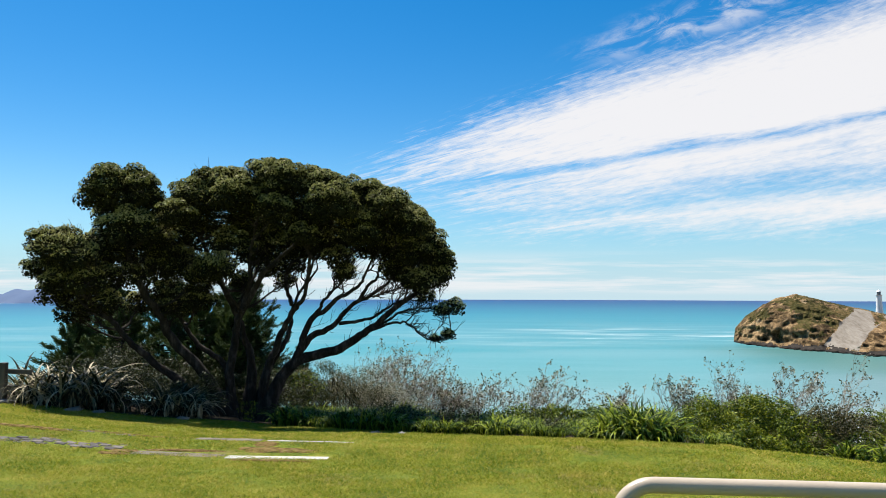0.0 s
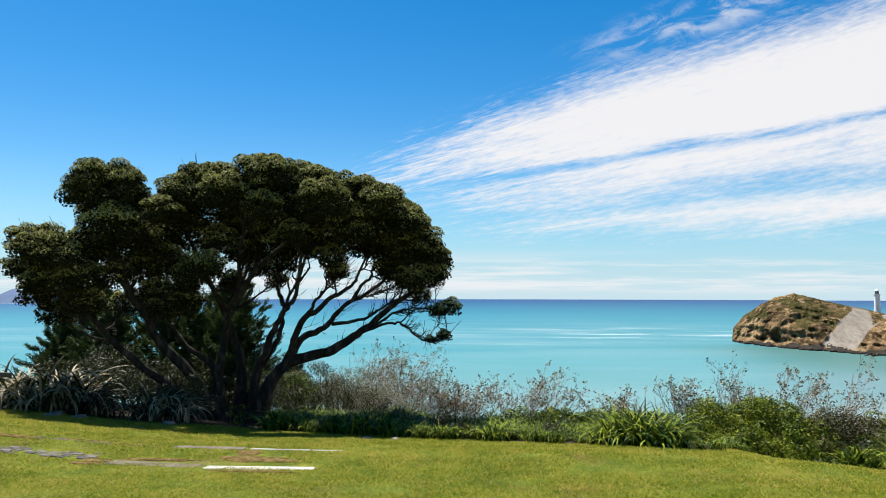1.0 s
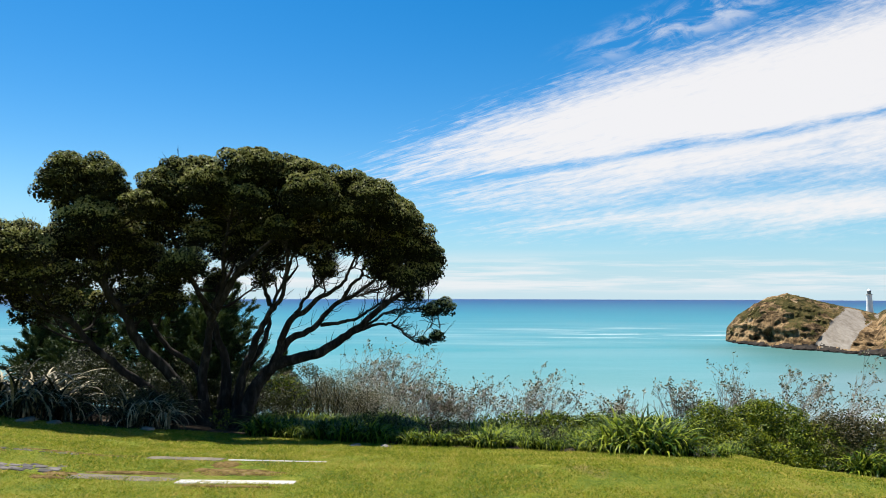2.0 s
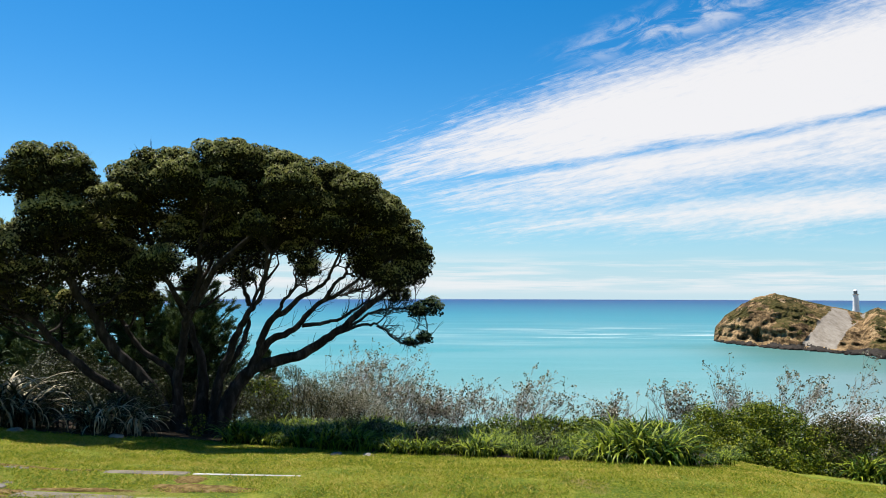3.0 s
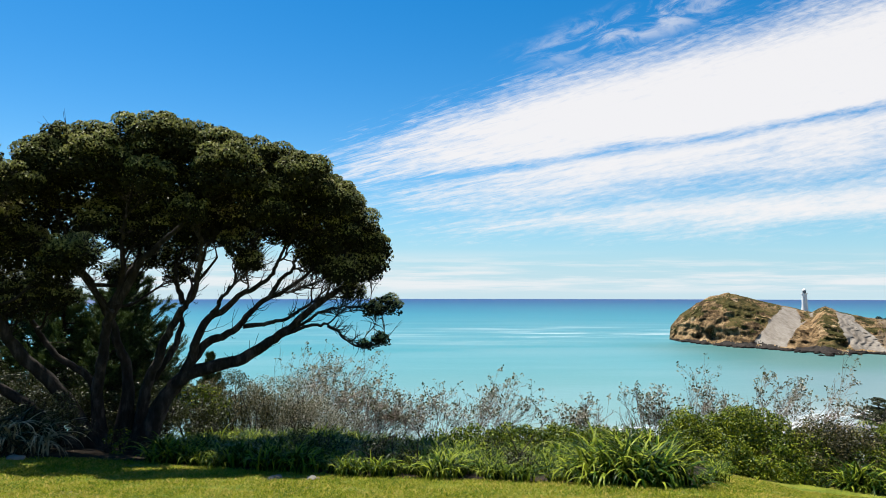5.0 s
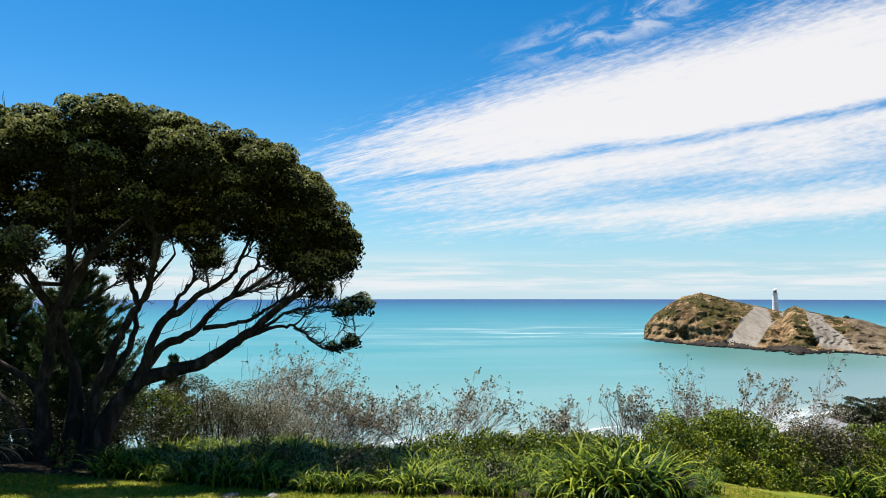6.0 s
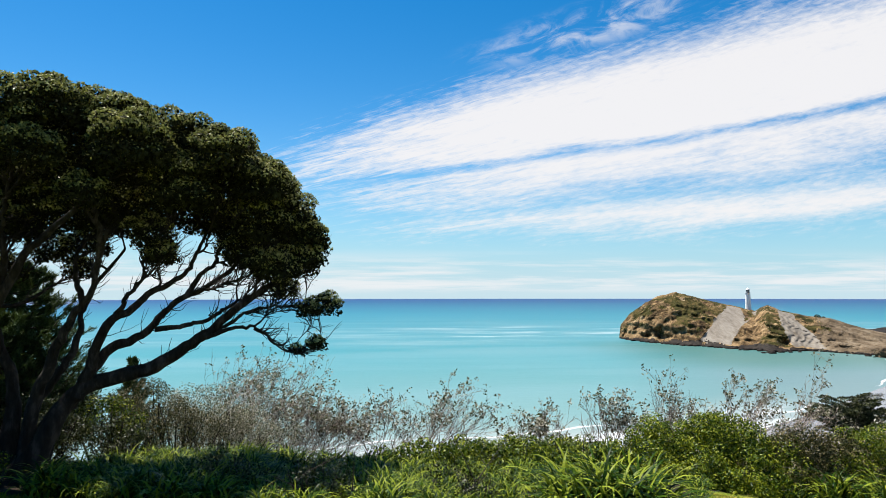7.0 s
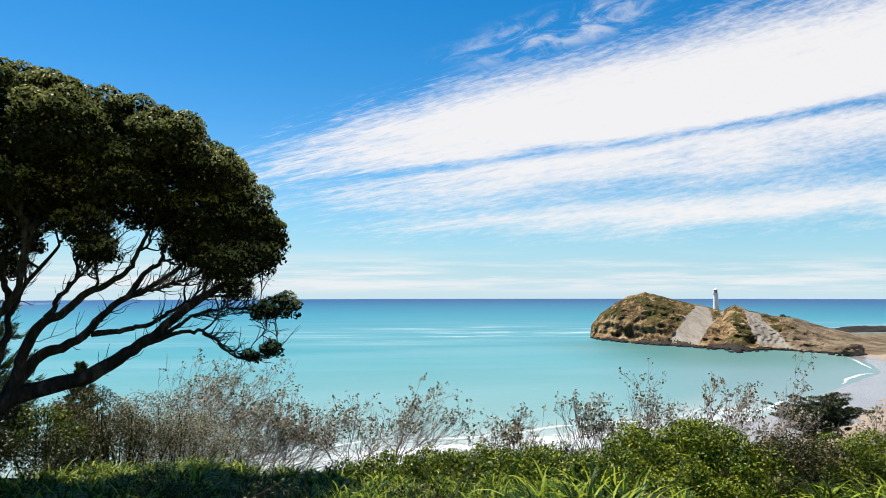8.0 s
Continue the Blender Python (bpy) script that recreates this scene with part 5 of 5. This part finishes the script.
def build_pines():
    for x, y, top, wide in ((-15.2, 25.2, 3.2, 0.7), (-14.8, 26.5, 4.5, 1.1), (-13.4, 25.0, 3.6, 1.0), (-12.2, 26.5, 4.6, 1.1), (-10.9, 25.6, 4.2, 1.1), (-10.2, 28.0, 4.7, 1.3), (-9.5, 26.6, 4.8, 1.1), (-9.4, 25.4, 3.4, 1.0), (-9.6, 35.2, 1.4, 0.6)):
        g = float(land_height(x, y))
        h = top - g
        pine = thing("pine", (x, y, g), "dark young pine standing behind the big tree", "tree", "pines")
        trunk = Tubes()
        trunk.add(np.array([[0, 0, -0.2], [0.05, 0, h * 0.5], [0, 0.05, h]]), np.array([0.14, 0.09, 0.02]), 7)
        piece("trunk", trunk.mesh("trunk", BARK), pine)
        cs, ns, tubes = [], [], Tubes()
        count = int(30 + 9 * h)
        for k in range(count):
            f = (k + RNG.random()) / count
            a = k * 2.4 + RNG.normal(0, 0.3)
            ln = wide * ((1 - f) ** 0.75 * 1.7 + 0.18) * RNG.uniform(0.65, 1.2)
            s = np.array([0, 0, h * (0.06 + 0.92 * f)])
            out = np.array([math.cos(a), math.sin(a), 0.0])
            path = smooth_path([s, s + out * ln * 0.55 + np.array([0, 0, 0.05 * ln]), s + out * ln + np.array([0, 0, 0.5 * ln])], 8)
            tubes.add(path, np.linspace(0.03, 0.01, 8), 4)
            shoots = [(path[3:], 1.0)]
            for q in range(4):
                b = path[RNG.integers(2, 7)]
                d = unit(out + RNG.normal(0, 0.55, 3) + np.array([0, 0, 0.55]))
                shoots.append((np.array([b, b + d * ln * 0.22, b + d * ln * 0.4 + np.array([0, 0, 0.08])]), 0.9))
            for line, full in shoots:
                # needles bristle forward along each shoot
                n = int(70 * full)
                u = RNG.uniform(0, len(line) - 1.001, n)
                b = line[u.astype(int)]
                step = line[u.astype(int) + 1] - b
                cs.append(b + step * (u - u.astype(int))[:, None] + RNG.normal(0, 0.035, (n, 3)))
                ns.append(unit(step) * 1.3 + RNG.normal(0, 0.55, (n, 3)))
        tagged(piece("branch_work", tubes.mesh("branch_work", BARK), pine), kind="stuff")
        cs, ns = np.vstack(cs), np.vstack(ns)
        piece("foliage", leaf_mesh("foliage", cs, ns, RNG.uniform(0.14, 0.24, len(cs)), PINE_LEAF, 0.13, spike=True), pine)


build_pines()


def build_cypress():
    x, y = 50.5, 80.0
    g = float(land_height(x, y))
    tree = thing("cypress", (x, y, g), "dark wind-shaped cypress above the beach", "tree")
    top = -7.2 - g
    cs, ns = [], []
    for k in range(13):
        a = -1 + 2 * k / 12
        e = np.array([a * 4.6 + 0.5, RNG.uniform(-1.6, 1.6), top * (1.0 - 0.16 * abs(a) ** 1.5 - 0.12 * RNG.random())])
        path = smooth_path([(RNG.normal(0, 0.2), 0, -0.3), (a * 0.7, 0, top * 0.42), (a * 2.6, e[1] * 0.7, top * 0.72), e], 14)
        tubes = Tubes()
        tubes.add(path, np.linspace(0.2, 0.04, 14), 6)
        piece("limb", tubes.mesh("limb", BARK), tree)
        for q in range(30):
            c = path[RNG.integers(6, 14)] + RNG.normal(0, 0.6, 3) * np.array([1.3, 1, 0.5])
            n = 160
            d = ball_dirs(n, -0.2)
            tilt = np.array([0.75, 0.75, 0.17]) * RNG.uniform(0.5, 1.2)
            pts = d * tilt * RNG.uniform(0.4, 1, n)[:, None]
            pts[:, 2] += pts[:, 0] * np.sign(a + 0.01) * 0.3
            cs.append(c + pts)
            ns.append(d + np.array([0.2, 0, 0.6]))
    cs, ns = np.vstack(cs), np.vstack(ns)
    piece("crown", leaf_mesh("crown", cs, ns, RNG.uniform(0.15, 0.32, len(cs)), DARK_LEAF, 0.35), tree)


build_cypress()


# ---- hand rail, fence, stones and paving ----
def build_rail():
    g = ground_at(1.0, 3.0)
    rail = thing("hand_rail", (1.0, 3.0, g), "cream-painted tubular steel hand rail with a rounded bend", "rail")
    top, bend = 3.445 - g, 0.13
    pts = [(-0.07, 0, z) for z in np.linspace(-0.15, top - bend - 0.02, 8)]
    pts += [(-0.07 + bend - bend * math.cos(a), 0, top - bend + bend * math.sin(a)) for a in np.linspace(0, math.pi / 2, 14)]
    pts += [(x, 0, top - 0.004 * x) for x in np.linspace(0.12, 2.4, 16)]
    t = Tubes()
    t.add(np.array(pts), np.full(len(pts), 0.029), 18)
    piece("rail_tube", t.mesh("rail_tube", RAIL_PAINT), rail)
    for dx in (1.2, 2.37):
        p = Tubes()
        p.add(np.array([(dx, 0, -0.15), (dx, 0, top - 0.01)]), np.full(2, 0.022), 12)
        piece("post", p.mesh("post", RAIL_PAINT), rail)


build_rail()


def box_mesh(name, size, material, bevel=0.01, rough=0.0):
    bm = bmesh.new()
    bmesh.ops.create_cube(bm, size=1.0)
    for v in bm.verts:
        v.co = Vector((v.co.x * size[0], v.co.y * size[1], v.co.z * size[2]))
        if rough:
            v.co += Vector(RNG.normal(0, rough, 3))
    bmesh.ops.bevel(bm, geom=list(bm.edges), offset=bevel, segments=1, affect="EDGES")
    me = bpy.data.meshes.new(name)
    bm.to_mesh(me)
    bm.free()
    me.materials.append(material)
    return me


def lay(x, y, lift=0.0, turn=0.0):
    """A pose lying on the lawn."""
    e = 0.3
    nx, ny = (ground_at(x - e, y) - ground_at(x + e, y)) / (2 * e), (ground_at(x, y - e) - ground_at(x, y + e)) / (2 * e)
    up = Vector((nx, ny, 1)).normalized()
    q = Vector((0, 0, 1)).rotation_difference(up)
    return Matrix.Translation((x, y, ground_at(x, y) + lift)) @ q.to_matrix().to_4x4() @ pose(0, 0, 0, 0, 0, turn)


def build_paving():
    group = "slabs in the lawn"
    for x, y, turn, size, mat, label in ((-4.92, 11.85, -5, (1.68, 0.30, 0.08), CONCRETE, "weathered grey concrete slab set in the lawn"), (-3.16, 11.75, 3, (1.72, 0.24, 0.08), PALE_SLAB, "pale sunlit concrete slab set in the lawn"),
                                         (-4.5, 13.05, -3, (1.3, 0.24, 0.08), CONCRETE, "weathered grey concrete slab set in the lawn"), (-2.95, 13.0, -1, (1.65, 0.09, 0.08), PALE_SLAB, "narrow pale concrete slab set in the lawn")):
        slab = piece("paving_slab", box_mesh("paving_slab", size, mat, 0.02, 0.006), at=lay(x, y, -0.031, turn))
        tagged(slab, label, "slab", group)
    # strip of small pavers and a broken edging row
    strip = thing("paver_strip", (-7.2, 12.1, ground_at(-7.2, 12.1)), "sunken strip of small grey pavers in the lawn", "paving")
    kinds = [box_mesh("paver", (0.19, 0.095, 0.07), PAVER, 0.012, 0.006) for k in range(4)]
    inv = strip.matrix_basis.inverted()
    for row in range(4):
        for k in range(11):
            x, y = -8.25 + k * 0.2 + (row % 2) * 0.08, 11.88 + row * 0.11 + 0.02 * k
            if row in (0, 3) and RNG.random() < 0.35:
                continue
            piece("paver", kinds[RNG.integers(0, 4)], strip, at=inv @ lay(x, y, RNG.uniform(-0.034, -0.012), RNG.uniform(-7, 7)))
    edging = thing("edging_row", (-7.0, 13.1, ground_at(-7.0, 13.1)), "broken brown row of sunken edging bricks", "paving")
    inv = edging.matrix_basis.inverted()
    for k in range(26):
        x = -8.7 + k * 0.15
        if RNG.random() < 0.3:
            continue
        piece("brick", kinds[RNG.integers(0, 4)], edging, at=inv @ lay(x, 12.92 + 0.012 * k, RNG.uniform(-0.04, -0.018), RNG.uniform(-12, 12)))


build_paving()


def build_fence():
    fence = thing("fence", (-13.4, 18.9, ground_at(-13.4, 18.9)), "weathered dark timber post and rail fence", "fence")
    for k in range(3):
        piece("post", box_mesh("post", (0.16, 0.16, 1.2), TIMBER, 0.01), fence, at=pose(-1.9 * k, 0.3 * k, 0.5))
    for z in (0.85, 0.4):
        piece("rail", box_mesh("rail", (5.0, 0.05, 0.13), TIMBER, 0.01), fence, at=pose(-1.6, 0.3, z, 0, 0, -8))


build_fence()


def build_stones():
    for x, y, sx, sy, sz in ((-13.4, 18.5, 0.6, 0.2, 0.09), (-11.0, 18.4, 0.5, 0.2, 0.09), (-10.3, 18.45, 0.28, 0.16, 0.08), (-2.55, 17.45, 0.24, 0.12, 0.05), (-1.85, 17.35, 0.17, 0.11, 0.05), (-8.3, 19.2, 0.2, 0.14, 0.08)):
        bm = bmesh.new()
        bmesh.ops.create_icosphere(bm, subdivisions=3, radius=1.0)
        for v in bm.verts:
            k = 1 + 0.35 * noise.noise(v.co * 1.4 + Vector((x, y, 0))) + 0.08 * noise.noise(v.co * 5)
            v.co = Vector((v.co.x * sx * k, v.co.y * sy * k, v.co.z * sz * k))
        me = bpy.data.meshes.new("stone")
        bm.to_mesh(me)
        bm.free()
        me.materials.append(STONE)
        for poly in me.polygons:
            poly.use_smooth = True
        tagged(piece("stone", me, at=pose(x, y, ground_at(x, y), 0, 0, x * 40)), "flat weathered stone at the edge of the lawn", "stone", "edging stones")


build_stones()


def build_earth():
    """Bare earth showing through the lawn."""
    vs, fs, n = [], [], 0
    for x, y, rx, ry in [(-3.4, 12.3, 0.85, 0.22), (-5.95, 12.0, 0.35, 0.14), (-3.7, 12.7, 0.3, 0.2), (-4.9, 12.15, 0.8, 0.08), (-6.3, 13.2, 1.2, 0.07), (-8.3, 12.9, 0.9, 0.1), (-3.2, 11.45, 0.8, 0.07), (-6.02, 11.78, 0.35, 0.1)]:
        rings, sides = 4, 26
        vs.append([(x, y, ground_at(x, y) + 0.022)])
        start = n
        for r in range(1, rings + 1):
            ring = []
            for k in range(sides):
                a = 2 * math.pi * k / sides
                q = r / rings * (1 + 0.5 * noise.noise(Vector((math.cos(a) * 2.6 + x, math.sin(a) * 2.6 + y, r * 0.3))) + RNG.normal(0, 0.14))
                px, py = x + rx * q * math.cos(a), y + ry * q * math.sin(a)
                ring.append((px, py, ground_at(px, py) + 0.02 * (1 - r / rings) + (0.012 if r < rings else -0.03)))
            vs.append(ring)
        for k in range(sides):
            fs.append((start, start + 1 + k, start + 1 + (k + 1) % sides, start + 1 + (k + 1) % sides))
            for r in range(rings - 1):
                a, b = start + 1 + r * sides, start + 1 + (r + 1) * sides
                fs.append((a + k, b + k, b + (k + 1) % sides, a + (k + 1) % sides))
        n += 1 + rings * sides
    tris = []
    for f in fs:
        tris.append((f[0], f[1], f[2]))
        if f[3] != f[2]:
            tris.append((f[0], f[2], f[3]))
    ob = new("bare_earth", mesh_of("bare_earth", np.vstack(vs), np.array(tris), EARTH, smooth=True))
    tagged(ob, "dry orange-brown bare earth in the lawn", "earth", kind="stuff")


build_earth()


# thin, worn spots of the lawn: x, y and half-widths
WORN = [(-3.43, 12.82, 0.22, 0.25), (-3.34, 12.04, 0.5, 0.12), (-3.79, 10.5, 0.5, 0.1), (-3.05, 10.1, 0.6, 0.1), (-8.65, 13.86, 1.0, 0.09), (-7.68, 14.0, 0.7, 0.07), (-6.5, 14.44, 0.5, 0.05), (-1.44, 9.6, 0.3, 0.1), (-2.2, 12.12, 0.25, 0.06), (-6.78, 12.08, 0.3, 0.08), (-6.02, 11.78, 0.35, 0.1), (0.72, 11.2, 0.25, 0.1), (0.06, 11.74, 0.22, 0.07), (-3.63, 9.62, 0.3, 0.06)]


def build_grass():
    """Short blades over the part of the lawn that lies ahead."""
    n = 560000
    y = 5.2 + 16.5 * RNG.random(n) ** 1.35
    x = (RNG.random(n) - 0.5) * 2 * (0.72 * y + 1.0) - 0.3
    keep = (y < along(x, MOWN) + RNG.normal(0.1, 0.12, n)) & (RNG.random(n) < (y - 5.2) / 3.2)
    for a, b, rx, ry in WORN:
        keep &= (np.hypot((x - a) / rx, (y - b) / ry) > RNG.uniform(0.3, 1.3, n)) | (RNG.random(n) < 0.3)
    for a, b, rx, ry in ((-4.92, 12.05, 0.85, 0.16), (-3.16, 11.92, 0.90, 0.2), (-4.5, 13.05, 0.66, 0.13), (-2.95, 13.0, 0.83, 0.06), (-7.2, 12.15, 1.1, 0.22), (-3.5, 12.45, 0.5, 0.18), (-0.9, 10.4, 0.25, 0.1)):
        inside = (np.abs(x - a) < rx) & (np.abs(y - b) < ry) & (RNG.random(n) < 0.99)
        keep &= ~inside
    x, y = x[keep], y[keep]
    bare = np.array([noise.fractal(Vector((p * 0.8, q * 1.1, 3.0)), 0.8, 2.0, 4) for p, q in zip(x, y)])
    keep = RNG.random(len(x)) > np.clip((bare - 0.2) * 1.4, 0, 0.5)
    x, y, bare = x[keep], y[keep], bare[keep]
    z = lawn_height(x, y) + 0.004
    a = RNG.uniform(0, 2 * np.pi, len(x))
    size = RNG.uniform(0.012, 0.027, len(x)) * (1.05 - 0.5 * np.clip(bare, -0.3, 0.5)) * (1 + 0.04 * (y - 8))
    wide = size * 0.22 * (1 + 0.06 * (y - 8))
    root = np.stack([x, y, z], axis=1)
    side = np.stack([np.cos(a), np.sin(a), 0 * a], axis=1) * wide[:, None]
    tip = root + np.stack([RNG.normal(0, 1.1, len(x)), RNG.normal(0, 1.1, len(x)), np.ones(len(x))], axis=1) * size[:, None]
    verts = np.stack([root - side, root + side, tip], axis=1).reshape(-1, 3)
    faces = np.arange(len(verts)).reshape(-1, 3)
    tagged(new("grass", mesh_of("grass", verts, faces, BLADE)), "short sunlit green and straw-coloured lawn grass", "grass", kind="stuff")


build_grass()
